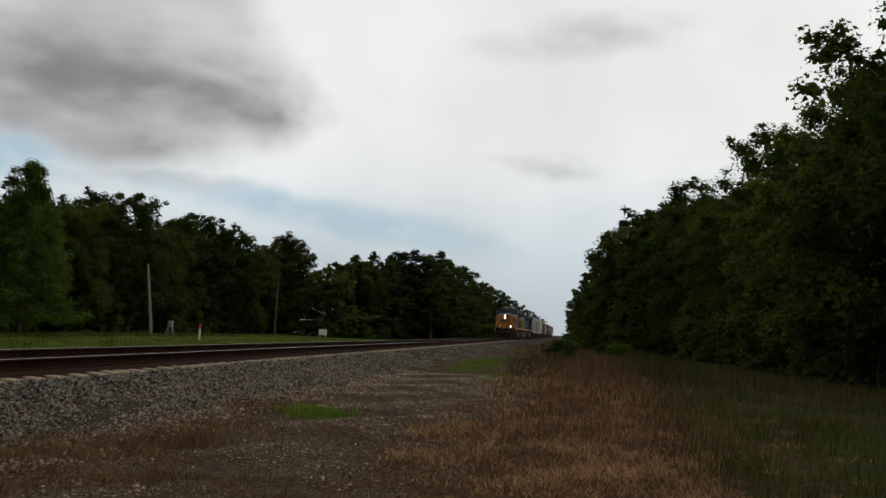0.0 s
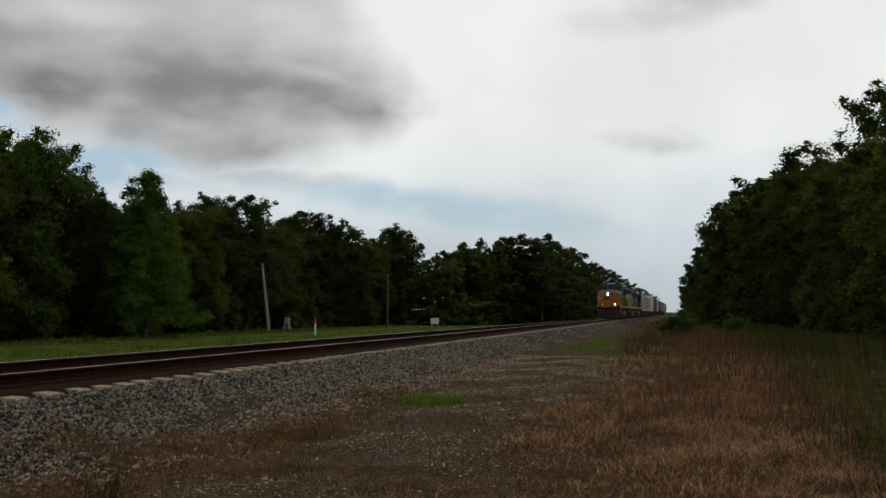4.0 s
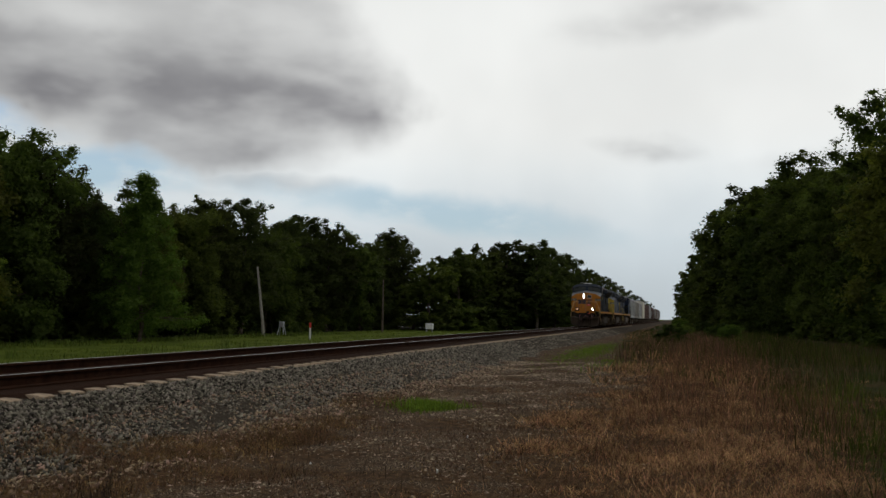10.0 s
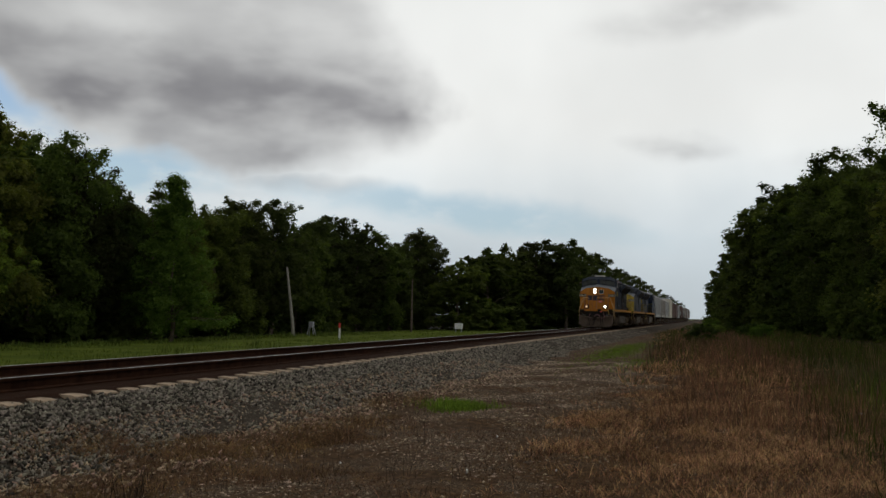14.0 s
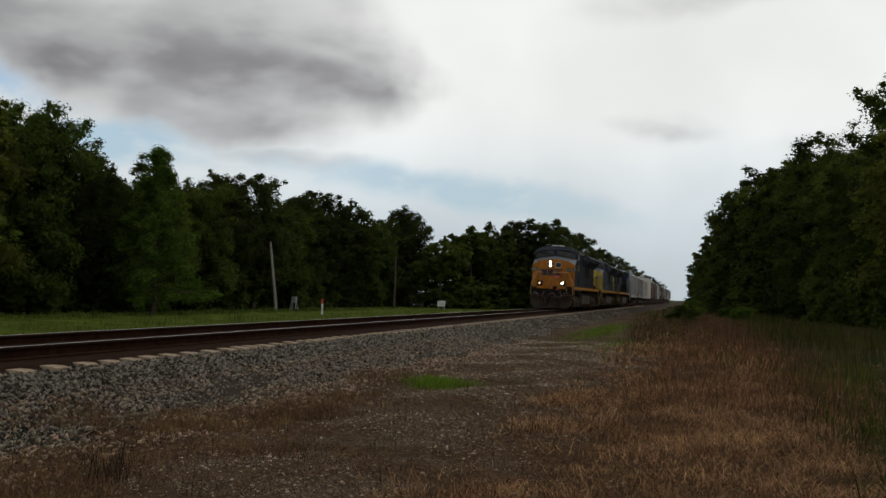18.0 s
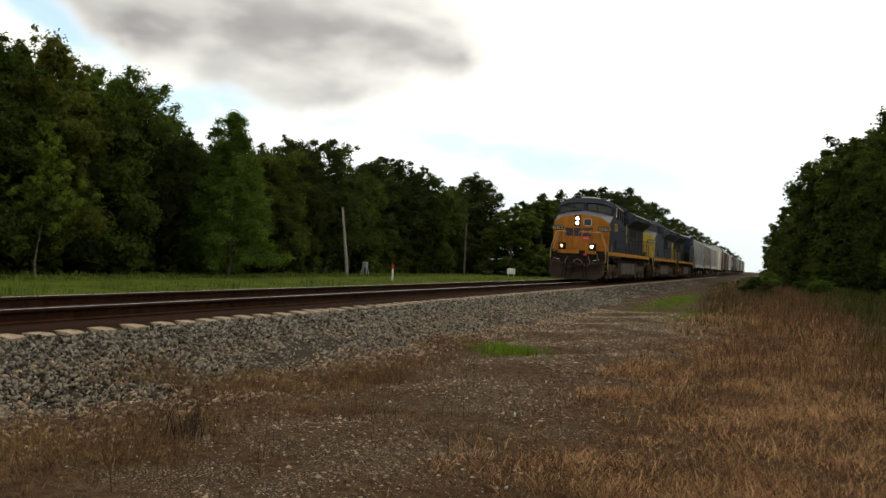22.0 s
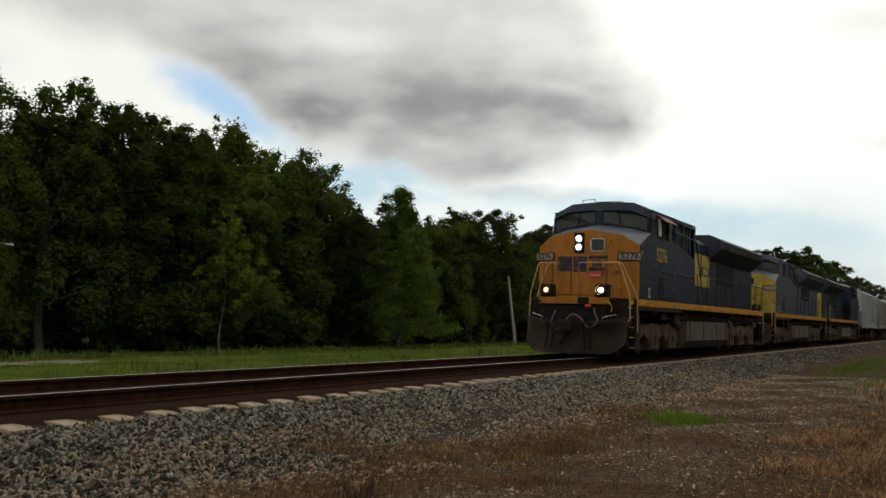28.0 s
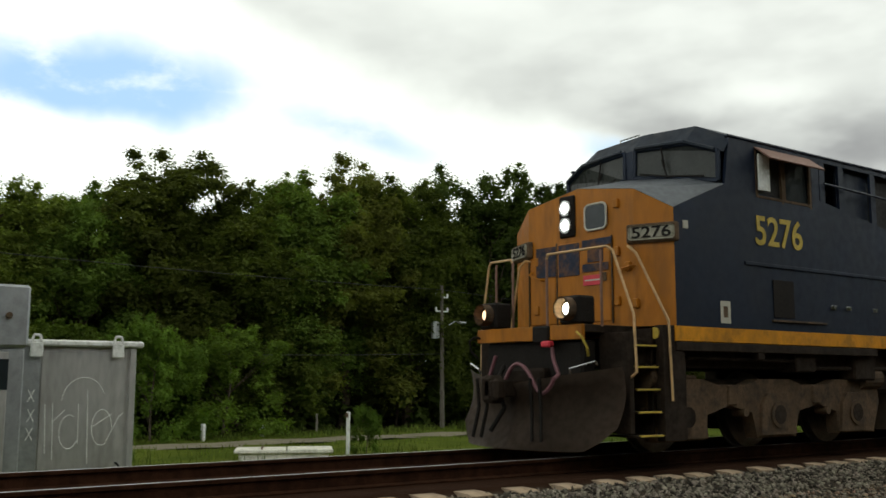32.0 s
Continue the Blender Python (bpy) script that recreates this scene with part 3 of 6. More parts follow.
# ---------- rails and ties ----------
HEAD = [(-0.036, 0.145), (0.036, 0.145), (0.036, 0.175), (0.026, 0.185), (-0.026, 0.185), (-0.036, 0.175)]
WEB = [(-0.012, 0.03), (0.012, 0.03), (0.010, 0.135), (0.034, 0.145), (-0.034, 0.145), (-0.010, 0.135)]
FOOT = [(-0.075, 0.0), (0.075, 0.0), (0.075, 0.012), (0.012, 0.03), (-0.012, 0.03), (-0.075, 0.012)]
for rx, rz in ((NEAR_RAIL, RAIL_TOP), (FAR_RAIL, RAIL_TOP + 0.03)):
    rail = new("rail")
    for piece, outline in (("rail_head", HEAD), ("rail_web", WEB), ("rail_foot", FOOT)):
        bm = bmesh.new()
        add_prism(bm, [(rx + u, rz - 0.185 + v) for u, v in outline], -120, 900, "y")
        ob = part(piece, bm, [RUST, POLISHED], rail, "polished running head" if piece == "rail_head" else "")
        for f in ob.data.polygons:
            if f.normal.z > 0.9 and f.center.z > rz - 0.01:
                f.material_index = 1
    tagged(rail, "rusty brown steel rail with a polished running surface", "rail", "running rails")

bm = bmesh.new()
outline = [(-11.15, 0.20), (-8.17, 0.20), (-8.15, 0.36), (-8.22, 0.38), (-8.75, 0.40), (-9.0, 0.40), (-10.7, 0.42), (-11.1, 0.42)]
add_prism(bm, outline, -0.145, 0.145, "y")
tie_mesh = part("tie", bm, TIE, None)
ties = tagged(new("crossties"), "row of pale concrete crossties half sunk in ballast", "crosstie", kind="structure")
tie_data = tie_mesh.data
bpy.data.objects.remove(tie_mesh)
for i in range(300):
    ob = new("tie", tie_data)
    ob.parent = ties
    ob.location = (0.03 * math.sin(i * 12.9), -8 + i * 0.61, 0.004 * math.sin(i * 7.7))
    ob.rotation_euler = (0, 0, 0.012 * math.sin(i * 5.3))


# ---------- trees ----------
def leaf_faces(centres, radii, count, size, squash=0.9, inner=0.26, slim=1.0, coarse=2.1, up=0.5):
    """Small leaves in domed clumps, thick on top and thin below, with a coarser filling inside."""
    k = len(centres)
    weight = radii ** 2
    which = rng.choice(k, count, p=weight / weight.sum())
    d = rng.normal(size=(count, 3))
    d /= np.linalg.norm(d, axis=1)[:, None]
    d[:, 2] = np.where(rng.random(count) < up, np.abs(d[:, 2]), d[:, 2])
    core = rng.random(count) < inner
    reach = np.where(core, rng.uniform(0.15, 0.55, count), 0.40 + 0.64 * rng.random(count) ** 0.75)
    p = centres[which] + d * (reach * radii[which])[:, None] * np.array([1, 1, squash])
    facing = d * 0.45 + np.array([0, 0, 0.65]) + rng.normal(size=(count, 3)) * 0.42
    facing /= np.linalg.norm(facing, axis=1)[:, None]
    u = np.cross(facing, rng.normal(size=(count, 3)))
    u /= np.linalg.norm(u, axis=1)[:, None] + 1e-9
    w = np.cross(facing, u)
    s = (size * rng.uniform(0.55, 1.25, count) * np.where(core, coarse, 1.0))[:, None]
    a, b = u * s, w * s * slim
    return np.stack([p - a * 0.9, p + a * 0.7 - b * 0.75, p + a * 0.7 + b * 0.75], 1)


def crown_broad(h, spread, clumps, leaves, size, bare=0.2, seed=0, pointed=0.0, lump=1.0):
    """Several domes of boughs round a higher middle one, above a skirt of lower boughs."""
    r = np.random.default_rng(seed)
    domes = 6
    ang = np.arange(domes) * 2.4 + seed
    off = np.where(np.arange(domes) == 0, 0.0, spread * r.uniform(0.40, 0.60, domes))
    top = h * np.where(np.arange(domes) == 0, 0.925, r.uniform(0.68, 0.90, domes))
    wide, deep = spread * r.uniform(0.42, 0.58, domes), h * r.uniform(0.20, 0.30, domes)
    n1 = int(clumps * 0.6)
    which = r.integers(0, domes, n1)
    d = r.normal(size=(n1, 3))
    d /= np.linalg.norm(d, axis=1)[:, None]
    d[:, 2] = np.where(d[:, 2] < -0.35, -d[:, 2], d[:, 2])
    reach = r.uniform(0.72, 1.0, n1)
    upper = np.stack([off[which] * np.cos(ang[which]) + d[:, 0] * wide[which] * reach, off[which] * np.sin(ang[which]) + d[:, 1] * wide[which] * reach,
                      top[which] - deep[which] + d[:, 2] * deep[which] * reach], -1)
    n2 = clumps - n1
    a2, t2 = r.uniform(0, 2 * np.pi, n2), r.random(n2)
    rad2 = spread * (0.98 - 0.25 * t2) * np.sqrt(r.uniform(0.35, 1, n2)) * (1 + 0.14 * np.sin(3 * a2 + seed))
    skirt = np.stack([rad2 * np.cos(a2), rad2 * np.sin(a2), h * (bare + (0.62 - bare) * t2)], -1)
    c = np.concatenate([upper, skirt])
    if pointed:
        c[:, :2] *= (1 - pointed * 0.8 * np.clip(c[:, 2:] / h, 0, 1))
    radii = lump * spread * r.uniform(0.15, 0.29, clumps) * (1.15 - 0.45 * c[:, 2] / h)
    # small sprays that break the outline
    n = int(clumps * 0.6)
    pick = r.integers(0, clumps, n)
    axis = np.array([0, 0, h * 0.45])
    way = (c[pick] - axis) / (np.linalg.norm(c[pick] - axis, axis=1)[:, None] + 1e-6)
    out = c[pick] + way * (radii[pick] * r.uniform(0.5, 0.95, n))[:, None] + r.normal(size=(n, 3)) * 0.03 * spread
    out[:, 2] = np.clip(out[:, 2], 0.2, h * 0.97)
    return leaf_faces(np.concatenate([c, out]), np.concatenate([radii, spread * r.uniform(0.06, 0.12, n)]), leaves, size), c


def crown_boughs(h, spread, clumps, leaves, size, seed=0, bare=0.1, rise=0.25, clump=0.16, cone=True, slim=1.0):
    """Boughs that leave the trunk in turn, each carrying tufts along its length, with air between them."""
    r = np.random.default_rng(seed)
    boughs = max(8, clumps // 5)
    t = (np.arange(boughs) + r.uniform(0.1, 0.9, boughs)) / boughs
    length = spread * ((1.02 - t) ** 0.75 if cone else np.sqrt(np.clip(1.04 - ((t - 0.42) / 0.62) ** 2, 0.03, 1))) * r.uniform(0.72, 1.12, boughs)
    turn = np.arange(boughs) * 2.399 + r.normal(size=boughs) * 0.3
    k = np.repeat(np.arange(boughs), 5)
    f = np.tile(np.array([0.28, 0.50, 0.70, 0.86, 1.0]), boughs) + r.normal(size=len(k)) * 0.04
    reach = length[k] * f
    c = np.stack([reach * np.cos(turn[k]), reach * np.sin(turn[k]), h * (bare + ((0.96 if cone else 0.87) - bare) * t[k]) + rise * reach], -1) + r.normal(size=(len(k), 3)) * 0.05 * spread
    c[:, 2] = np.clip(c[:, 2], 0.3, h * 0.97)
    radii = spread * clump * r.uniform(0.6, 1.35, len(k)) * (1.1 - 0.35 * t[k]) * (1.1 - 0.35 * f)
    return leaf_faces(c, radii, leaves, size, squash=0.9, slim=slim, inner=0.12), c


def crown_pine(h, spread, clumps, leaves, size, seed=0, bare=0.45):
    return crown_boughs(h, spread, clumps, leaves, size, seed, bare, 0.22, 0.23, False, 0.5)


def make_trunk(h, r0, tips, mat, lean=0.0, seed=0):
    """A tapered trunk with limbs that reach into the crown."""
    r = np.random.default_rng(seed)
    bm = bmesh.new()
    pts = [Vector((lean * (z / h) ** 2 + 0.12 * math.sin(z * 1.3 + seed), 0.12 * math.cos(z * 1.1 + seed), z)) for z in np.linspace(-0.3, h * 0.80, 8)]
    for i, (p, q) in enumerate(zip(pts, pts[1:])):
        add_tube(bm, p, q, r0 * (1 - i / 8.0), 7, r0 * (1 - (i + 1) / 8.0), caps=False)
    for c in tips[r.permutation(len(tips))[:12]]:
        z = max(h * 0.15, c[2] - math.hypot(c[0], c[1]) * 0.8)
        base = pts[min(6, int(z / (h * 0.80) * 7))].lerp(pts[min(7, int(z / (h * 0.80) * 7) + 1)], 0.5)
        add_tube(bm, base, base.lerp(Vector(c), 0.82), r0 * 0.28, 5, r0 * 0.06, caps=False)
    return bm


def tree_kind(name, label, category, builder, trunk_r, leaf_mat, bark, seed, **k):
    quads, tips = builder(seed=seed, **k)
    root = new(name)
    part("trunk", make_trunk(k["h"], trunk_r, tips, bark, seed=seed), bark, root)
    quads_mesh("crown", quads, leaf_mat, root)
    tagged(root, label, category)
    return root


KINDS = {
    "oak": [tree_kind("broadleaf_tree", "tall green broadleaf tree at the wood's edge", "tree", crown_broad, 0.28, leaf, BARK, s, h=13.0, spread=4.0, clumps=220, leaves=44000, size=0.092, bare=0.10)
            for s, leaf in ((11, LEAF), (12, LEAF_OLIVE), (13, LEAF), (16, LEAF_DEEP))],
    "pine": [tree_kind("pine_tree", "dark pine with a ragged open crown", "tree", crown_pine, 0.22, LEAF_PINE, BARK, s, h=14.0, spread=3.2, clumps=300, leaves=34000, size=0.13, bare=0.14) for s in (21, 22, 23)],
    # nearer trees: greener, with brighter light put into their leaf colours
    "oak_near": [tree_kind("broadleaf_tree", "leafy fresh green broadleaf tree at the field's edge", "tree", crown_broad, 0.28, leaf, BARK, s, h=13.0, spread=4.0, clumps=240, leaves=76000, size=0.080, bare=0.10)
                 for s, leaf in ((71, LEAF_FRESH_LIT), (72, LEAF_OLIVE), (73, LEAF_FRESH_LIT))],
    "oak_mid": [tree_kind("broadleaf_tree", "dark green broadleaf tree at the wood's edge", "tree", crown_broad, 0.28, LEAF, BARK, 17, h=13.0, spread=4.0, clumps=190, leaves=20000, size=0.14, bare=0.06)],
    "pine_mid": [tree_kind("pine_tree", "dark pine with a ragged open crown", "tree", crown_pine, 0.22, LEAF_PINE, BARK, s, h=14.0, spread=3.3, clumps=260, leaves=20000, size=0.18, bare=0.12) for s in (25, 26)],
    "oak_far": [tree_kind("broadleaf_tree", "dark green broadleaf tree deep in the wood", "tree", crown_broad, 0.28, LEAF, BARK, s, h=13.0, spread=4.2, clumps=130, leaves=4800, size=0.26, bare=0.03) for s in (14, 15)],
    "pine_far": [tree_kind("pine_tree", "dark distant pine with a ragged crown", "tree", crown_pine, 0.22, LEAF_PINE, BARK, 24, h=14.0, spread=3.4, clumps=150, leaves=7000, size=0.27, bare=0.10)],
    "sweetgum": [tree_kind("sweetgum_tree", "young pointed tree with bright green leaves", "tree", crown_boughs, 0.16, LEAF_GUM, BARK, 31, h=11.0, spread=3.9, clumps=300, leaves=32000, size=0.085, bare=0.05, rise=0.06, clump=0.165)],
    "sapling": [tree_kind("sapling", "slender young tree with a thin pale trunk", "tree", crown_boughs, 0.055, LEAF_GUM, PALE_BARK, 41, h=8.0, spread=2.5, clumps=150, leaves=9500, size=0.075, bare=0.2, rise=0.75, clump=0.12)],
    "bush": [tree_kind("bush", "round bright green bush at the field's edge", "bush", crown_broad, 0.07, LEAF_LIGHT, BARK, s, h=4.4, spread=2.2, clumps=110, leaves=15000, size=0.06, bare=0.02) for s in (61, 62)],
    # the canopy's shade is put into the shrubs' darker leaf colours
    "shrub": [tree_kind("shrub", "dense green shrub below the trees", "shrub", crown_broad, 0.07, leaf, BARK, s, h=4.0, spread=2.3, clumps=70, leaves=2600, size=0.145, bare=0.02) for s, leaf in ((51, LEAF), (52, LEAF_DEEP))],
}
for k in KINDS.values():
    for ob in k:
        ob.location = (0, 0, -400)
PLANTED = {}


def plant(kind, x, y, h, wide=1.0, group="", z=None):
    pool = KINDS[kind]
    n = PLANTED.setdefault(kind, 0)
    PLANTED[kind] += 1
    base = pool[n % len(pool)]
    full = {"oak_near": 13.0, "oak_mid": 13.0, "pine_mid": 14.0, "oak": 13.0, "oak_far": 13.0, "pine_far": 14.0, "pine": 14.0, "sweetgum": 11.0, "sapling": 8.0, "shrub": 4.0, "bush": 4.4}[kind]
    s = h / full
    zz = float(ground_height(np.array(x), np.array(y))) if z is None else z
    m = Matrix.LocRotScale((x, y, zz), Euler((0, 0, (n * 2.399) % 6.283)), None)
    ob = copy_thing(base, m)
    ob.scale = (s * wide, s * wide, s)
    if group:
        ob["group"] = group
    return ob


r2 = np.random.default_rng(5)
WOOD = "trees along the field"
# the wood beyond the field: (y, height of its top above the rail bed's ground, kind)
SKYLINE = [(-14, 10.0, "oak"), (-8, 10.5, "oak"), (-2, 10.0, "oak"), (3, 10.4, "oak"), (8.2, 9.9, "oak"), (11.5, 9.4, "oak"), (14.6, 11.3, "oak"), (18.0, 10.2, "oak"), (21.0, 11.3, "oak"),
           (23.7, 12.2, "oak"), (27.5, 11.6, "oak"), (32.3, 12.5, "oak"), (37.2, 12.1, "oak"), (41.0, 12.0, "oak"), (44.6, 12.8, "oak"), (50.2, 12.8, "oak"),
           (54.6, 12.2, "pine"), (58.5, 10.4, "oak"), (63.3, 10.2, "oak"), (68.5, 9.6, "oak"), (73.5, 10.0, "oak"), (78.6, 11.6, "pine"), (83.8, 12.0, "pine"), (90, 10.0, "oak"), (97, 11.6, "pine"),
           (102.4, 12.4, "pine"), (108, 11.6, "pine"), (113, 11.4, "oak"), (123, 11.0, "pine"), (132, 13.4, "pine"), (136, 12.6, "pine")]
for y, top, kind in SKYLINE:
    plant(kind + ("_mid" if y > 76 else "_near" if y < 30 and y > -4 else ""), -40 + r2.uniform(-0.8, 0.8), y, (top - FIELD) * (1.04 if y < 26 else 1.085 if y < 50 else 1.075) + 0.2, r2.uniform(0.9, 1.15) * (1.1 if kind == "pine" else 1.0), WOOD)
for (y0, t0, k0), (y1, t1, k1) in zip(SKYLINE, SKYLINE[1:]):
    plant("oak_far", -43.0 + r2.uniform(-0.8, 0.8), (y0 + y1) / 2, min(t0, t1) - FIELD + 0.2, 1.1, WOOD)
for i in range(44):
    y = -16 + i * 3.8
    plant("oak_far", -47.5 + r2.uniform(-1.5, 1.5), y + r2.uniform(-1.5, 1.5), r2.uniform(9.0, 11.0), 1.35, WOOD)
for i in range(52):
    y = -14 + i * 2.9
    plant("shrub", -40.5 + r2.uniform(-1.2, 1.2), y + r2.uniform(-1, 1), r2.uniform(2.6, 5.0), r2.uniform(0.8, 1.2), "shrubs at the wood's edge")
# the wood draws nearer to the track further on
FAR_LEFT = [(-31, 128, 8.6), (-29, 137, 10.5), (-28, 147, 11.8), (-27, 158, 11.5), (-24.6, 153, 13.6), (-22, 160, 13.2), (-20, 153, 13.5), (-20, 170, 13.6), (-20, 185, 13.4), (-20, 205, 13.5),
            (-20, 230, 13.2), (-20, 260, 13.4), (-20, 300, 13.5), (-20, 350, 13.5), (-20, 420, 13.4), (-20, 500, 13.5), (-21, 620, 13.4), (-21, 760, 13.5)]
for i, (x, y, h) in enumerate(FAR_LEFT):
    plant("oak_far" if i < 4 else "pine_far", x - 2, y, (h - FIELD) * 1.10, 1.3, "trees far along the track")
    plant("oak_far", x - 6, y + 7, h - 0.8, 1.5, "trees far along the track")
    plant("shrub", x + 0.5, y + 3, 4.5, 1.6, "shrubs at the wood's edge")
# the wood on the camera's side of the track
RIGHT = [(15.5, 37, 17.5), (13.6, 44, 16.5), (13.6, 50, 15.6), (13.0, 58, 14.9), (13.0, 65, 14.8), (12.4, 74, 12.9), (11.8, 82, 12.6), (10.9, 92, 15.8), (10.2, 100, 15.4), (9.4, 106, 15.8), (8.0, 112, 15.6), (6.6, 116, 16.0),
         (5.4, 122, 15.4), (4.4, 140, 13.0), (3.4, 160, 12.5), (3.2, 200, 12.5), (2.4, 260, 13.5), (1.6, 330, 13.8), (1.2, 400, 14.5), (1.0, 520, 14), (0.8, 700, 14)]
for i, (x, y, h) in enumerate(RIGHT):
    plant(("pine" if i % 3 == 2 else "oak") + ("_far" if y > 130 else "_mid" if y > 96 else ""), x + 1.2 + (0.7 if y > 95 else 0.0), y, h * (1.12 if y < 60 else 1.15), 1.05 if y < 110 else 1.15, "trees on the camera's side")
    plant("oak_far", x + 6.5, y + 2, h * 1.12, 1.2, "trees on the camera's side")
    if y < 180:
        plant("shrub", x - 1.0, y - 2, 3.4, 1.3, "shrubs at the wood's edge")
        plant("shrub", x + 0.4, y + 2, 4.6, 1.2, "shrubs at the wood's edge")
# more such trees, unseen, added beside and behind the camera to block low skylight
for i in range(20):
    plant("oak_far", 18.5 + r2.uniform(-1.5, 1.5), 34 - i * 5.2, r2.uniform(15, 18), 1.25, "trees on the camera's side")
    if i % 2 == 0:
        plant("shrub", 16.0 + r2.uniform(-1, 1), 32 - i * 5.2, 4.5, 1.4, "shrubs at the wood's edge")
for i in range(16):
    plant("bush" if i % 2 else "shrub", r2.uniform(-1.2, 4.0), 62 + i * 6.0, r2.uniform(0.9, 1.9), 1.5, "shrubs at the wood's edge")
plant("sweetgum", -34.6, 58.0, 11.2, 1.0)
plant("sapling", -36.0, 41.5, 8.2, 1.0)
plant("bush", -35.4, 15.9, 4.4, 1.0)
plant("bush", -34.2, 12.6, 4.9, 0.7)
plant("bush", -36.0, 10.0, 4.4, 1.0)
plant("bush", -24.7, 15.55, 1.6, 0.62)
for k in KINDS.values():
    for ob in k:
        for o in (*ob.children_recursive, ob):
            bpy.data.objects.remove(o)


# ---------- train materials ----------
ORANGE = material("loco_orange", (0.41, 0.145, 0.009), 0.45, vary=0.10, scale=1.0, grime=(0.17, 0.070, 0.012), grime_amount=0.55, spec=0.22, stretch=(2.0, 2.0, 0.5))
STRIPE = material("sill_orange", (0.64, 0.27, 0.015), 0.5, vary=0.15, scale=1.5, grime=(0.10, 0.055, 0.02), grime_amount=0.5, spec=0.22)
YELLOW = material("worn_yellow", (0.50, 0.36, 0.045), 0.5, vary=0.15, scale=3.0, grime=(0.16, 0.12, 0.05), grime_amount=0.45)
NAVY = material("loco_navy", (0.0055, 0.012, 0.03), 0.5, vary=0.18, scale=0.8, grime=(0.025, 0.027, 0.034), grime_amount=0.3, spec=0.28)
ROOF = material("loco_roof", (0.012, 0.018, 0.03), 0.6, spec=0.3, vary=0.2, scale=0.8, grime=(0.06, 0.055, 0.05), grime_amount=0.4)
DECK = material("loco_deck", (0.1, 0.108, 0.12), 0.6, vary=0.2, scale=1.5)
FADED = material("faded_blue", (0.022, 0.031, 0.052), 0.55, vary=0.2, scale=0.8, grime=(0.08, 0.075, 0.07), grime_amount=0.5)
UNDER = material("underframe_grime", (0.022, 0.014, 0.009), 0.85, vary=0.35, scale=2.0, grime=(0.045, 0.034, 0.025), grime_amount=0.5, bump=0.2, spec=0.15)
TRUCK = material("truck_casting", (0.115, 0.074, 0.044), 0.85, vary=0.3, scale=2.5, grime=(0.03, 0.026, 0.021), grime_amount=0.6, bump=0.3, spec=0.2)
TANK = material("tank_grey", (0.092, 0.067, 0.047), 0.75, vary=0.2, scale=1.2, grime=(0.06, 0.05, 0.04), grime_amount=0.5)
PLOW = material("plow_steel", (0.095, 0.066, 0.047), 0.65, vary=0.25, scale=1.2, grime=(0.06, 0.042, 0.029), grime_amount=0.4, spec=0.2)
SCREEN = material("windscreen_glass", (0.040, 0.042, 0.038), 0.3, vary=0.2, scale=1.0, spec=0.25)
BLACK = material("black_rubber", (0.014, 0.011, 0.009), 0.75, vary=0.2, scale=4, spec=0.15)
WINDOW = material("cab_window", (0.022, 0.027, 0.030), 0.16, vary=0.2, scale=1.0, spec=0.3)
INSIDE = material("cab_inside", (0.015, 0.013, 0.012), 0.8, vary=0.3, scale=2)
VISOR = material("brown_visor", (0.20, 0.105, 0.075), 0.7, vary=0.15, scale=2)
HOSE = material("hose", (0.16, 0.06, 0.07), 0.5, vary=0.2, scale=5)
REDTAG = material("red_tag", (0.60, 0.03, 0.05), 0.5, vary=0.1, scale=5)
TREAD = material("wheel_steel", (0.16, 0.14, 0.12), 0.45, metal=0.8, vary=0.3, scale=4)
BOARD = material("board_face", (0.34, 0.32, 0.25), 0.6, vary=0.12, scale=6, grime=(0.14, 0.11, 0.07), grime_amount=0.6)
MARK = material("worn_mark", (0.020, 0.026, 0.048), 0.6, vary=0.25, scale=2.0, grime=(0.26, 0.10, 0.012), grime_amount=0.45, spec=0.2)
PLATE = material("board_white", (0.50, 0.475, 0.40), 0.5, vary=0.08, scale=6)
CHROME = material("lamp_rim", (0.5, 0.5, 0.5), 0.25, metal=1.0, vary=0.1, scale=6)
HEADLIGHT = glow("headlight_lit", (1.0, 0.92, 0.80), 40.0)
DITCH = glow("ditch_light_lit", (1.0, 0.88, 0.66), 26.0)
DITCH_DIM = glow("ditch_light_dim", (1.0, 0.60, 0.36), 2.0)
HOPPER = material("hopper_grey", (0.40, 0.405, 0.40), 0.7, vary=0.12, scale=0.7, grime=(0.17, 0.14, 0.11), grime_amount=0.6, stretch=(1, 1, 0.35))
HOPPER_TAN = material("hopper_tan", (0.30, 0.28, 0.25), 0.75, vary=0.15, scale=0.7, grime=(0.13, 0.10, 0.08), grime_amount=0.6, stretch=(1, 1, 0.35))
CREAM = material("boxcar_cream", (0.60, 0.57, 0.47), 0.6, vary=0.1, scale=0.7, grime=(0.28, 0.22, 0.15), grime_amount=0.5)
BROWN = material("boxcar_brown", (0.105, 0.055, 0.042), 0.7, vary=0.2, scale=0.7, grime=(0.05, 0.035, 0.03), grime_amount=0.5)
DARKCAR = material("tank_black", (0.03, 0.03, 0.032), 0.55, vary=0.2, scale=0.7, grime=(0.08, 0.07, 0.06), grime_amount=0.4)
RAILING = material("railing_orange", (0.60, 0.38, 0.17), 0.5, vary=0.15, scale=4, grime=(0.2, 0.12, 0.06), grime_amount=0.4)
TRAIN, WHEELS = [], []


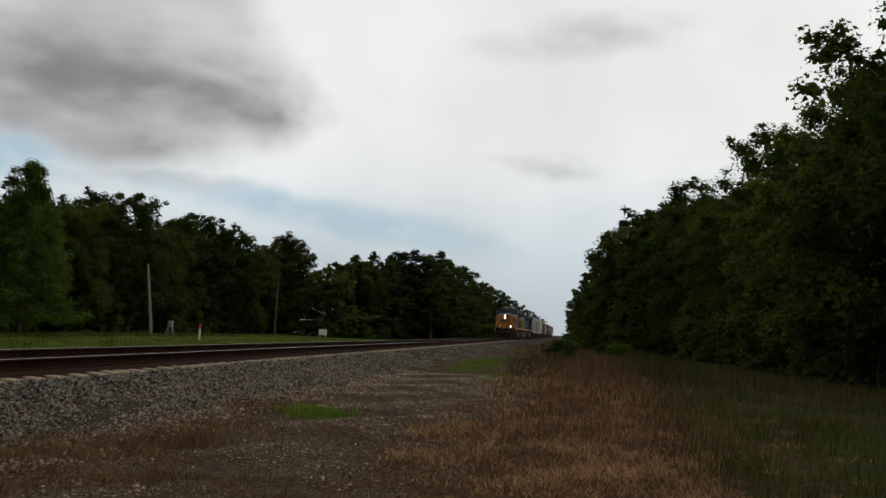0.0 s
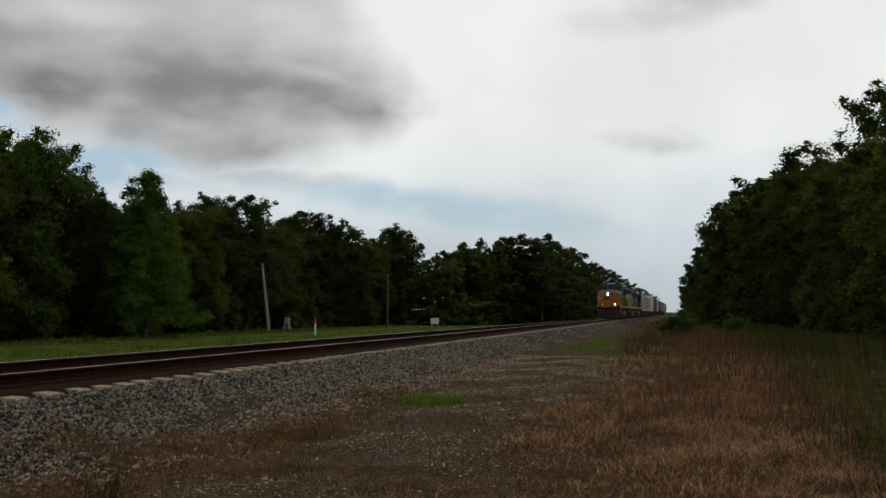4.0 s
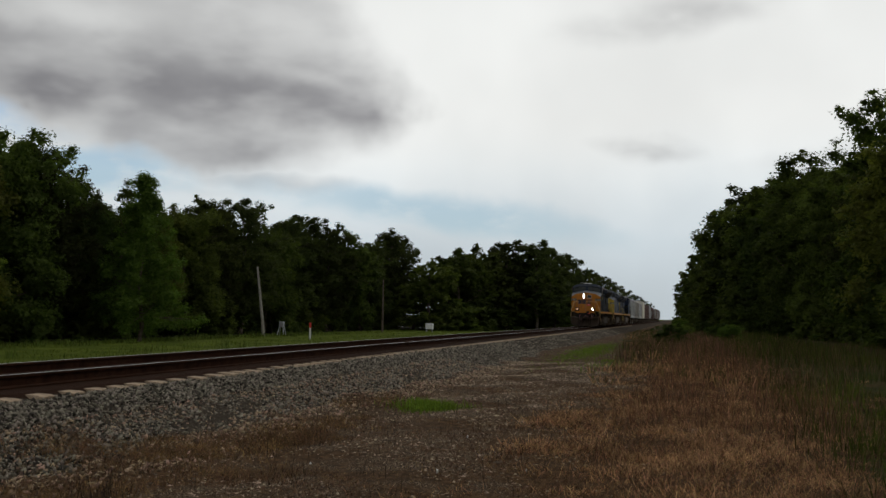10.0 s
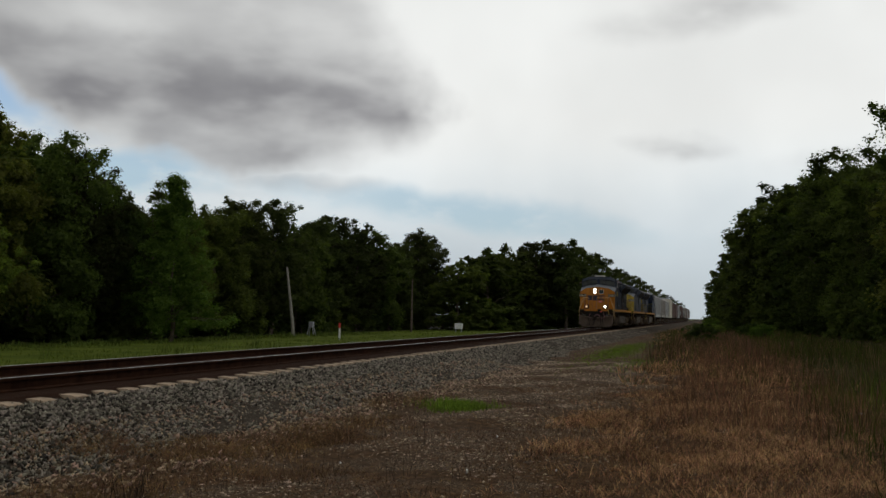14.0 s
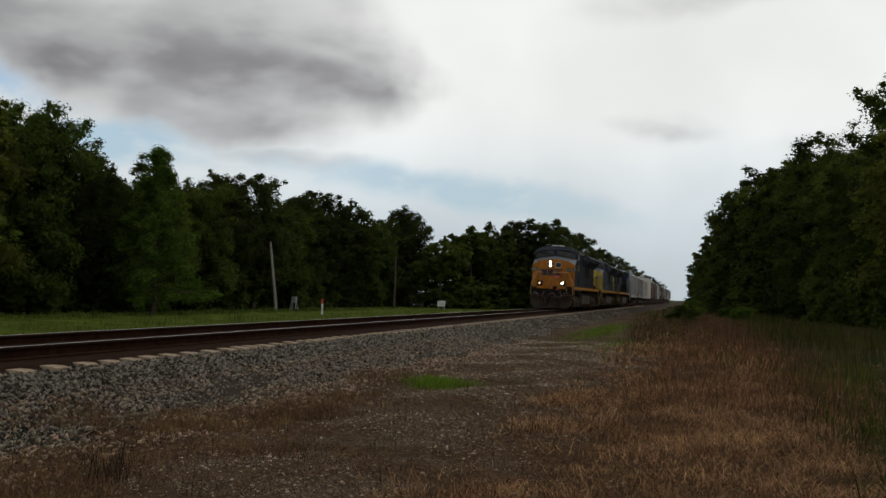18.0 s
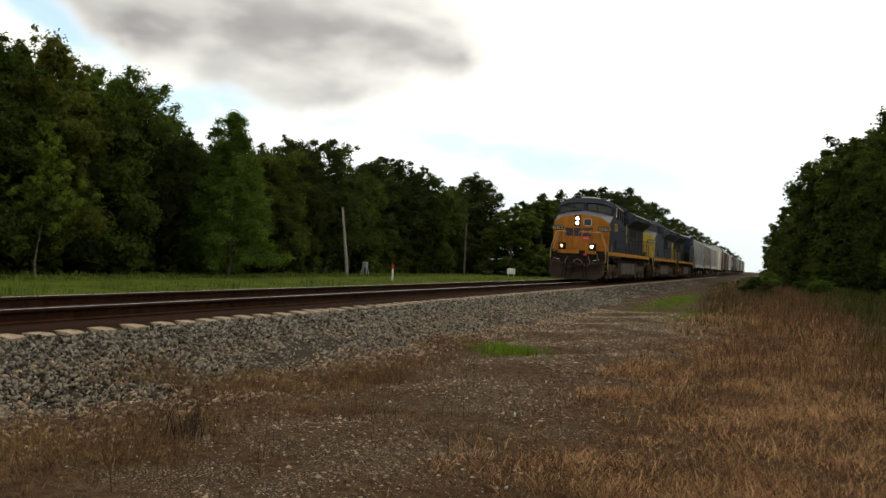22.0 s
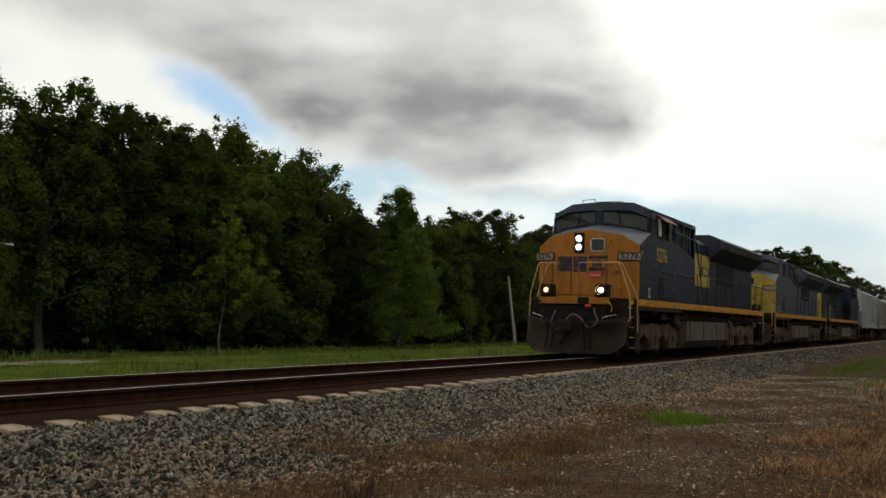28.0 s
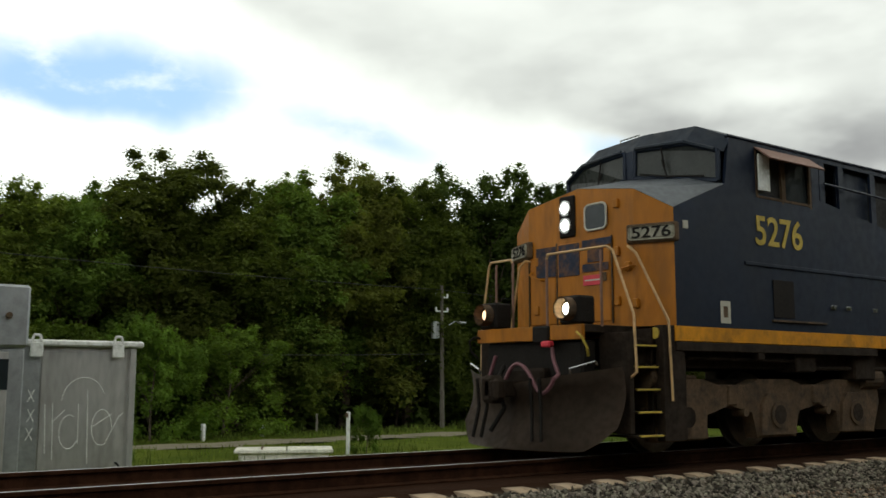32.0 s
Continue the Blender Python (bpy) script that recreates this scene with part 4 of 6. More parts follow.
def lettering(text, height, mat, parent, m, name="lettering", label="", depth=0.004, stretch=1.0):
    """Raised characters, as a mesh, at the pose m in the parent's space."""
    curve = bpy.data.curves.new(name, "FONT")
    curve.body, curve.size, curve.extrude = text, height * 1.4, depth
    curve.align_x, curve.align_y = "CENTER", "CENTER"
    curve.offset = height * 0.02
    tmp = new(name, curve)
    bpy.context.view_layer.update()
    me = bpy.data.meshes.new_from_object(tmp.evaluated_get(bpy.context.evaluated_depsgraph_get()))
    bpy.data.objects.remove(tmp)
    me.materials.clear()
    me.materials.append(mat)
    ob = new(name, me)
    ob.parent = parent
    ob.matrix_basis = m @ Matrix.Diagonal((stretch, 1, 1, 1))
    if label:
        tagged(ob, label)
    return ob


FRONT = pose(0, 0, 0, 90, 0, 0)          # writing that faces -y
SIDE = pose(0, 0, 0, 90, 0, 90)          # writing that faces +x


def wheelset(parent, y, r=0.533, gauge=0.7525):
    """Two flanged wheels on an axle."""
    bm = bmesh.new()
    add_tube(bm, (-gauge - 0.3, 0, 0), (gauge + 0.3, 0, 0), 0.09, 10)
    for s in (-1, 1):
        add_tube(bm, (s * (gauge - 0.06), 0, 0), (s * (gauge + 0.075), 0, 0), r, 28)
        add_tube(bm, (s * (gauge - 0.075), 0, 0), (s * (gauge - 0.045), 0, 0), r + 0.028, 28)
        add_tube(bm, (s * (gauge + 0.05), 0, 0), (s * (gauge + 0.13), 0, 0), 0.17, 14)
        for k in range(5):
            a = k * 2 * math.pi / 5
            add_tube(bm, (s * (gauge + 0.07), 0.33 * math.cos(a), 0.33 * math.sin(a)), (s * (gauge + 0.082), 0.33 * math.cos(a), 0.33 * math.sin(a)), 0.055, 8)
    ob = part("wheelset", bm, TREAD, parent)
    ob.location = (0, y, r)
    WHEELS.append((ob, y, r))
    return ob


def loco_truck(parent, yc, flip=1):
    """A three-axle cast truck: side frames with pedestals, journals, springs, brake cylinders."""
    for k in (-1, 0, 1):
        wheelset(parent, yc + k * 2.0)
        # motor boxes, added so their dark bulk stands in for underfloor shade
        boxed("traction_motor", (-0.60, yc + k * 2.0 + 0.15, 0.22), (0.60, yc + k * 2.0 + 1.05, 0.92), UNDER, parent, 0.08)
    boxed("truck_transom", (-1.08, yc - 2.4, 0.72), (1.08, yc + 2.4, 0.98), UNDER, parent, 0.04)
    for s in (-1, 1):
        x0, x1 = s * 1.10, s * 1.30
        bm = bmesh.new()
        pts = [(-2.55, 0.62), (-2.5, 0.95), (-1.5, 0.98), (-1.2, 0.90), (-0.6, 0.90), (-0.35, 0.98), (0.35, 0.98), (0.6, 0.90), (1.2, 0.90), (1.5, 0.98), (2.5, 0.95), (2.55, 0.62),
               (2.36, 0.17), (1.46, 0.17), (1.42, 0.50), (0.98, 0.62), (0.52, 0.52), (0.42, 0.16), (-0.42, 0.16), (-0.52, 0.52), (-0.98, 0.62), (-1.42, 0.50), (-1.46, 0.17), (-2.36, 0.17)]
        add_prism(bm, [(yc + u * 1.075, v) for u, v in pts], min(x0, x1), max(x0, x1), "x")
        part("side_frame", bm, TRUCK, parent, "dirty cast steel truck side frame")
        for k in (-1, 0, 1):
            y = yc + k * 2.0
            bm = bmesh.new()
            add_prism(bm, [(y - 0.42, 0.20), (y + 0.42, 0.20), (y + 0.36, 0.62), (y + 0.24, 0.78), (y - 0.24, 0.78), (y - 0.36, 0.62)], min(s * 1.29, s * 1.35), max(s * 1.29, s * 1.35), "x")
            box_ = part("journal_box", bm, TRUCK, parent)
            bm = bmesh.new()
            add_tube(bm, (s * 1.34, y, 0.48), (s * 1.375, y, 0.48), 0.19, 20)
            part("cap_ring", bm, TRUCK, box_)
            bm = bmesh.new()
            add_tube(bm, (s * 1.36, y, 0.48), (s * 1.382, y, 0.48), 0.135, 18)
            part("bearing_cap", bm, UNDER, box_)
        for y in (yc - 2.47, yc + 2.47):
            bm = bmesh.new()
            add_tube(bm, (s * 1.24, y - 0.26, 1.00), (s * 1.24, y + 0.26, 1.00), 0.18, 16)
            add_tube(bm, (s * 1.22, y + 0.24, 1.02), (s * 1.22, y + 0.8, 0.99), 0.035, 8)
            part("brake_cylinder", bm, TRUCK, parent)
        for y in (yc - 1.0, yc + 1.0):
            bm = bmesh.new()
            add_tube(bm, (s * 1.12, y + 0.28, 0.52), (s * 1.33, y + 0.28, 0.52), 0.06, 12)
            part("damper_mount", bm, TRUCK, parent)
            boxed("frame_boss", (min(s * 1.2, s * 1.33), y - 0.10, 0.62), (max(s * 1.2, s * 1.33), y + 0.10, 0.90), TRUCK, parent, 0.02)


def handrail(parent, pts, posts, mat, r=0.018, name="handrail"):
    bm = bmesh.new()
    add_path(bm, pts, r, 8)
    for a, b in posts:
        add_tube(bm, a, b, r * 0.9, 8)
    return part(name, bm, mat, parent)


def coupler(parent, y, way):
    bm = bmesh.new()
    add_box(bm, (-0.09, min(y, y + way * 0.55), 0.74), (0.09, max(y, y + way * 0.55), 0.96), 0.02)
    add_box(bm, (-0.17, min(y, y + way * 0.26), 0.66), (0.06, max(y, y + way * 0.26), 1.02), 0.05)
    add_box(bm, (0.05, min(y, y + way * 0.18), 0.70), (0.17, max(y, y + way * 0.18), 0.98), 0.04)
    part("coupler", bm, UNDER, parent)


def locomotive(m, label, side, nose, lead, stripe=STRIPE, number=None):
    """A six-axle road locomotive with a wide nose. Its own y runs back from the nose, z up from the rail."""
    root = thing("diesel_locomotive", m, label, "locomotive", "train")
    # underframe and sill
    boxed("underframe", (-1.30, -0.40, 1.12), (1.30, 20.2, 1.50), UNDER, root, 0.03)
    for s in (-1, 1):
        x0, x1 = (1.47, 1.55) if s > 0 else (-1.55, -1.47)
        boxed("side_sill", (x0, 0.22, 1.46), (x1, 19.4, 1.66), stripe, root, 0.008, "orange sill stripe with oily grime")
        boxed("valance", (x0 + 0.002, 0.24, 1.34), (x1 - 0.004, 5.0, 1.456), UNDER, root, 0.006)
        # pipes and boxes hung under the sill
        bm = bmesh.new()
        add_path(bm, [(s * 1.40, 0.6, 1.26), (s * 1.40, 3.2, 1.24), (s * 1.36, 3.5, 1.14), (s * 1.36, 6.0, 1.14)], 0.03, 8)
        part("air_pipe", bm, UNDER, root)
        bm = bmesh.new()
        add_path(bm, [(s * 1.45, 12.6, 1.28), (s * 1.45, 18.9, 1.28)], 0.025, 8)
        part("air_pipe", bm, UNDER, root)
        boxed("equipment_box", (min(s * 1.12, s * 1.46), 2.95, 1.08), (max(s * 1.12, s * 1.46), 3.45, 1.36), UNDER, root, 0.02)
        boxed("equipment_box", (min(s * 1.15, s * 1.44), 4.5, 0.96), (max(s * 1.15, s * 1.44), 5.1, 1.36), UNDER, root, 0.03)
        boxed("sill_bracket", (min(s * 1.30, s * 1.54), 1.95, 1.24), (max(s * 1.30, s * 1.54), 2.10, 1.455), UNDER, root, 0.01)
        for y in np.arange(5.6, 19.0, 1.45):
            boxed("sill_bracket", (min(s * 1.28, s * 1.5), y, 1.26), (max(s * 1.28, s * 1.5), y + 0.10, 1.455), UNDER, root, 0.01)
    boxed("walkway", (-1.50, 5.2, 1.60), (1.50, 19.6, 1.664), DECK, root, 0.006)
    # nose: its top slopes up to the windscreen; the face is bowed
    face = [(-1.55, 0.24), (-1.05, 0.04), (1.05, 0.04), (1.55, 0.24)]
    top = [3.20, 3.50, 3.50, 3.20]
    bm = bmesh.new()
    low = [bm.verts.new((x, y, 1.66)) for x, y in face]
    high = [bm.verts.new((x, y, z)) for (x, y), z in zip(face, top)]
    mid = bm.verts.new((0, 0.04, 3.66))
    for i in (0, 2):
        bm.faces.new((low[i], low[i + 1], high[i + 1], high[i]))
    bm.faces.new((low[1], low[2], high[2], mid, high[1]))
    part("nose_face", bm, nose, root, "weathered orange nose")
    bm = bmesh.new()
    a = [bm.verts.new(p) for p in ((-1.55, 0.24, 3.205), (-1.05, 0.04, 3.505), (0, 0.04, 3.665), (1.05, 0.04, 3.505), (1.55, 0.24, 3.205))]
    b = [bm.verts.new(p) for p in ((-1.55, 1.32, 3.645), (-1.05, 1.25, 3.80), (0, 1.15, 3.93), (1.05, 1.25, 3.80), (1.55, 1.32, 3.645))]
    for i in range(4):
        bm.faces.new((a[i], a[i + 1], b[i + 1], b[i]))
    part("nose_top", bm, DECK if lead else side, root, "grey sloping nose top")
    for s in (-1, 1):
        bm = bmesh.new()
        add_prism(bm, [(0.245, 1.66), (6.7, 1.66), (6.7, 3.05), (3.58, 3.45), (1.33, 3.64), (0.245, 3.20)], min(s * 1.50, s * 1.55), max(s * 1.50, s * 1.55), "x")
        part("side_panel", bm, side, root)
        # upper cab wall round its windows
        bm = bmesh.new()
        lo, hi = min(s * 1.50, s * 1.55), max(s * 1.50, s * 1.55)
        add_prism(bm, [(1.33, 3.64), (2.02, 3.575), (2.02, 4.33), (1.45, 4.33)], lo, hi, "x")
        add_prism(bm, [(2.02, 3.575), (3.40, 3.455), (3.40, 3.52), (2.02, 3.60)], lo, hi, "x")
        add_prism(bm, [(2.02, 4.22), (3.40, 4.22), (3.40, 4.33), (2.02, 4.33)], lo, hi, "x")
        add_prism(bm, [(3.40, 3.455), (3.60, 3.44), (3.60, 4.33), (3.40, 4.33)], lo, hi, "x")
        add_prism(bm, [(3.60, 3.44), (6.7, 3.05), (6.7, 3.2), (3.60, 3.66)], lo, hi, "x")
        add_prism(bm, [(3.60, 4.26), (6.7, 4.24), (6.7, 4.30), (3.60, 4.33)], lo, hi, "x")
        bmesh.ops.remove_doubles(bm, verts=bm.verts[:], dist=0.0005)
        part("cab_wall", bm, side, root)
        for y in (3.62, 4.14, 5.05, 5.9, 6.55):
            boxed("wall_post", (lo + 0.003, y, 3.08), (hi - 0.003, y + 0.14, 4.29), side, root, 0.0)
        boxed("wall_panel", (s * 1.44 - 0.02, 4.20, 3.15), (s * 1.44 + 0.02, 5.1, 4.27), side, root, 0.004)
        boxed("louvre", (s * 1.42 - 0.02, 5.15, 3.15), (s * 1.42 + 0.02, 6.6, 4.26), INSIDE, root, 0.004)
        handrail(root, [(s * 1.60, 3.66, 3.92), (s * 1.60, 6.6, 3.84), (s * 1.60, 6.9, 3.3), (s * 1.52, 7.6, 2.62)], [], side, 0.02, "grab_rail")
        # side windows: dark panes in frames, a white shade and a folding visor
        for k, (y0, y1) in enumerate(((2.06, 2.66), (2.72, 3.36))):
            win = boxed("side_window", (s * 1.49 - 0.012, y0, 3.58), (s * 1.49 + 0.012, y1, 4.20), WINDOW if k else INSIDE, root, 0.004)
            bm = bmesh.new()
            for lo_, hi_ in (((y0 - 0.03, 3.54), (y0 + 0.02, 4.23)), ((y1 - 0.02, 3.50), (y1 + 0.03, 4.23)), ((y0, 3.53), (y1, 3.57))):
                add_box(bm, (s * 1.535 - 0.02, lo_[0], lo_[1]), (s * 1.535 + 0.02, hi_[0], hi_[1]), 0.004)
            part("window_frame", bm, TRUCK if lead else side, win)
        if lead:
            boxed("window_shade", (s * 1.60 - 0.015, 2.03, 3.63), (s * 1.60 + 0.015, 2.28, 4.16), WHITE, root, 0.004, "white window shade")
            bm = bmesh.new()
            add_box(bm, (0, 2.02, -0.012), (0.34, 3.36, 0.012), 0.004)
            v = part("sun_visor", bm, VISOR, root, "brown folding visor over the side window")
            v.matrix_basis = pose(s * 1.55, 0, 4.26, 0, 38 if s > 0 else 142, 0)
        boxed("side_door", (s * 1.552 - 0.01, 2.33, 1.84), (s * 1.552 + 0.01, 2.82, 2.38), BLACK, root, 0.004)
        boxed("door_ledge", (s * 1.56 - 0.02, 2.28, 1.78), (s * 1.56 + 0.02, 3.6, 1.81), TRUCK, root, 0.004)
        boxed("rib", (s * 1.557 - 0.012, 1.7, 2.55), (s * 1.557 + 0.012, 6.6, 2.60), side, root, 0.005)
        boxed("data_plate", (s * 1.553 - 0.004, 1.14, 1.72), (s * 1.553 + 0.004, 1.35, 2.02), PLATE, root, 0.002, "small white data plate")
        boxed("plate_mark", (s * 1.558 - 0.004, 1.20, 1.80), (s * 1.558 + 0.004, 1.29, 1.95), TRUCK, root, 0.002)
        boxed("corner_light", (s * 1.553 - 0.008, 0.42, 2.94), (s * 1.553 + 0.008, 0.52, 3.05), PLATE, root, 0.004)
        for y in (3.75, 4.15, 4.9, 5.3):
            boxed("latch", (s * 1.56 - 0.012, y, 2.02), (s * 1.56 + 0.012, y + 0.13, 2.08), CHROME, root, 0.006)
        boxed("roof_ledge", (s * 1.53 - 0.04, 1.42, 4.325), (s * 1.53 + 0.04, 6.75, 4.36), side, root, 0.01)
    # cab roof: chamfered, a low hump and a hatch
    bm = bmesh.new()
    sec = [(-1.55, 4.335), (-0.98, 4.60), (0, 4.66), (0.98, 4.60), (1.55, 4.335)]
    a = [bm.verts.new((x, 1.40 + (0.06 if abs(x) < 1 else 0.1), z)) for x, z in sec]
    b = [bm.verts.new((x, 4.2, z)) for x, z in sec]
    c = [bm.verts.new((x, 6.75, z - (0.16 if abs(x) < 1 else 0.04))) for x, z in sec]
    for u, v in ((a, b), (b, c)):
        for i in range(4):
            bm.faces.new((u[i], u[i + 1], v[i + 1], v[i]))
    f0 = [bm.verts.new((x, y, z)) for x, y, z in ((-1.55, 1.33, 4.10), (-0.98, 1.22, 4.32), (0, 1.18, 4.36), (0.98, 1.22, 4.32), (1.55, 1.33, 4.10))]
    for i in range(4):
        bm.faces.new((f0[i], f0[i + 1], a[i + 1], a[i]))
    d = [bm.verts.new((x, 6.75, 3.0)) for x in (-1.5, 1.5)]
    bm.faces.new((*c, d[1], d[0]))
    part("cab_roof", bm, ROOF if lead else side, root)
    boxed("roof_unit", (-0.45, 2.0, 4.62), (0.45, 3.1, 4.74), PLATE, root, 0.05, "pale rooftop unit")
    handrail(root, [(-0.75, 1.75, 4.60), (-0.75, 1.75, 4.76), (-0.35, 1.75, 4.78), (-0.35, 1.75, 4.62)], [], CHROME, 0.012, "roof_grab")
    for i, (x, y) in enumerate(((-0.3, 6.9), (0.2, 6.9))):
        bm = bmesh.new()
        add_tube(bm, (x, y - 0.3, 4.42), (x, y + 0.3, 4.42), 0.05, 10, 0.11)
        add_tube(bm, (x, y, 4.2), (x, y, 4.4), 0.03, 6)
        part("horn", bm, TRUCK, root)
    # windscreen band with two broad panes
    for s in (-1, 1):
        bm = bmesh.new()
        ring = [(s * 0.10, 1.135, 3.93), (s * 1.48, 1.29, 3.70), (s * 1.48, 1.30, 4.12), (s * 1.02, 1.20, 4.30), (s * 0.10, 1.155, 4.35)]
        bm.faces.new([bm.verts.new(p) for p in (ring if s > 0 else ring[::-1])])
        pane = part("windscreen", bm, SCREEN, root, "dark windscreen pane")
        bm = bmesh.new()
        add_path(bm, [(x, y - 0.01, z) for x, y, z in ring + ring[:1]], 0.035, 6)
        part("screen_frame", bm, side, pane)
        bm = bmesh.new()
        add_tube(bm, (s * 0.72, 1.12, 3.84), (s * 0.60, 1.15, 4.12), 0.012, 6)
        add_tube(bm, (s * 0.60, 1.14, 4.30), (s * 0.66, 1.14, 4.0), 0.014, 6)
        add_path(bm, [(s * 0.25, 1.08, 3.96), (s * 0.7, 1.11, 3.86), (s * 1.3, 1.2, 3.78)], 0.014, 6)
        part("wiper", bm, BLACK, root)
        bm = bmesh.new()
        add_path(bm, [(s * 0.14, 1.10, 4.37), (s * 1.0, 1.15, 4.32), (s * 1.46, 1.25, 4.14)], 0.03, 6)
        part("screen_visor", bm, ROOF, root)
    boxed("centre_pillar", (-0.10, 1.13, 3.92), (0.10, 1.19, 4.36), side, root, 0.01)
    # nose fittings
    hl = boxed("headlight_housing", (-0.36, 0.0, 2.98), (-0.05, 0.10, 3.58), BLACK, root, 0.02)
    for z in (3.40, 3.15):
        bm = bmesh.new()
        add_tube(bm, (-0.205, -0.03, z), (-0.205, 0.05, z), 0.115, 20)
        part("lamp_rim", bm, CHROME, hl)
        bm = bmesh.new()
        bmesh.ops.create_uvsphere(bm, u_segments=16, v_segments=8, radius=0.080, matrix=Matrix.Translation((-0.205, -0.02, z)) @ Matrix.Diagonal((1, 0.4, 1, 1)))
        part("headlight", bm, HEADLIGHT if lead else CHROME, hl, "lit headlight" if lead else "")
    corner = [(cx + 0.08 * math.cos(radians(a0 + 22.5 * k)), cz + 0.08 * math.sin(radians(a0 + 22.5 * k))) for cx, cz, a0 in ((0.49, 3.31, 0), (0.24, 3.31, 90), (0.24, 3.11, 180), (0.49, 3.11, 270)) for k in range(5)]
    bm = bmesh.new()
    add_prism(bm, corner, 0.012, 0.05, "y")
    win = part("nose_window", bm, WINDOW, root)
    bm = bmesh.new()
    add_path(bm, [(x, 0.012, z) for x, z in corner + corner[:1]], 0.016, 6)
    part("window_frame", bm, PLATE, win)
    for s in (-1, 1):
        cx = s * 1.29
        turn = pose(cx, 0.125, 2.88, 0, 0, s * 21.8)
        bm = bmesh.new()
        add_box(bm, (-0.35, -0.05, -0.128), (0.35, 0.05, 0.128), 0.02)
        nb = part("number_board", bm, TRUCK, root)
        nb.matrix_basis = turn
        bm = bmesh.new()
        add_box(bm, (-0.315, -0.060, -0.093), (0.315, -0.045, 0.093), 0.03)
        part("board_face", bm, BOARD, nb)
        if number:
            lettering(number, 0.150, BLACK, nb, pose(0, -0.066, 0) @ FRONT, "board_number", stretch=1.3)
    # nose door, hinges, latches, seams
    door = boxed("nose_door", (-0.42, 0.018, 1.75), (0.62, 0.045, 2.90), nose, root, 0.012)
    boxed("door_latch", (0.50, -0.01, 2.30), (0.56, 0.02, 2.42), TRUCK, door, 0.008)
    boxed("nose_door", (-1.00, 0.02, 1.75), (-0.46, 0.045, 2.72), nose, root, 0.012)
    for x in (-1.04, -0.44, 0.64):
        boxed("seam", (x, 0.012, 1.72), (x + 0.022, 0.035, 2.92), TRUCK, root, 0.004)
    for x, z in ((0.70, 3.28), (0.70, 2.62), (0.70, 1.95), (-0.9, 2.62), (-0.9, 1.9), (0.9, 2.40), (1.02, 1.9)):
        boxed("hinge", (x, -0.005, z), (x + 0.09, 0.06, z + 0.13), nose, root, 0.012)
    handrail(root, [(0.80, 0.05, 2.42), (0.80, -0.05, 2.42), (1.05, -0.03, 2.46), (1.05, 0.05, 2.46)], [], nose, 0.014, "grab_iron")
    handrail(root, [(-0.95, 0.04, 2.55), (-0.95, -0.05, 2.50), (-0.70, -0.05, 2.40), (-0.70, 0.04, 2.40)], [], nose, 0.014, "grab_iron")
    if lead:
        # the operator's mark on the nose and side: plain blocks in its colours
        for x0, x1, z0, z1 in ((-0.86, -0.44, 2.44, 2.88), (-0.38, 0.04, 2.42, 2.88), (0.10, 0.66, 2.80, 2.90), (0.20, 0.50, 2.58, 2.78), (0.10, 0.60, 2.45, 2.56)):
            boxed("nose_mark", (x0, 0.005, z0), (x1, 0.017, z1), MARK, root, 0.003)
        tag = boxed("red_tag", (0.12, -0.002, 2.26), (0.48, 0.012, 2.40), REDTAG, root, 0.003, "small red sign")
        boxed("tag_line", (0.16, -0.006, 2.32), (0.44, -0.001, 2.34), PLATE, tag, 0.0)
        for y0, y1, z0, z1 in ((7.0, 8.25, 2.40, 3.60), (8.45, 9.65, 2.40, 3.60), (9.85, 11.1, 3.14, 3.60), (10.05, 10.9, 2.88, 3.10), (9.85, 11.1, 2.40, 2.84)):
            for s in (-1, 1):
                boxed("side_mark", (s * 1.022 - 0.006, y0, z0), (s * 1.022 + 0.006, y1, z1), YELLOW, root, 0.002)
        for s in (-1, 1):
            lettering(number, 0.42, YELLOW, root, pose(s * 1.556, 2.53, 3.04) @ (SIDE if s > 0 else pose(0, 0, 0, 90, 0, -90)), "cab_number", "faded yellow cab figures", stretch=0.98)
    # front platform, ditch lights, steps, plow, hoses
    boxed("front_platform", (-1.05, -0.92, 1.56), (1.05, 0.3, 1.66), UNDER, root, 0.01)
    for x0, x1 in ((-1.05, 0.14), (0.46, 1.05)):
        boxed("front_sill", (x0, -0.96, 1.47), (x1, -0.90, 1.66), nose, root, 0.008)
    # end beam in black, which stands in for the shaded hollow below the sill
    boxed("buffer_beam", (-0.95, -0.86, 0.95), (0.95, -0.60, 1.47), BLACK, root, 0.03)
    # added black block that stands in for the dark gap in the sill
    boxed("anticlimber", (0.14, -0.99, 1.44), (0.46, -0.88, 1.66), BLACK, root, 0.02)
    for s in (-1, 1):
        box_ = boxed("ditch_light_box", (s * 0.82 - 0.19, -0.96, 1.665), (s * 0.82 + 0.19, -0.66, 2.03), BLACK, root, 0.03)
        bm = bmesh.new()
        for r_ in (0.150, 0.128):
            add_tube(bm, (s * 0.82, -1.09, 1.86), (s * 0.82, -0.95, 1.86), r_, 20, caps=False)
        part("lamp_rim", bm, TRUCK, box_)
        bm = bmesh.new()
        bmesh.ops.create_uvsphere(bm, u_segments=16, v_segments=8, radius=0.075, matrix=Matrix.Translation((s * 0.82, -0.985, 1.86)) @ Matrix.Diagonal((1, 0.3, 1, 1)))
        part("ditch_light", bm, (DITCH if s > 0 else DITCH_DIM) if lead else CHROME, box_, "lit ditch light" if lead else "")
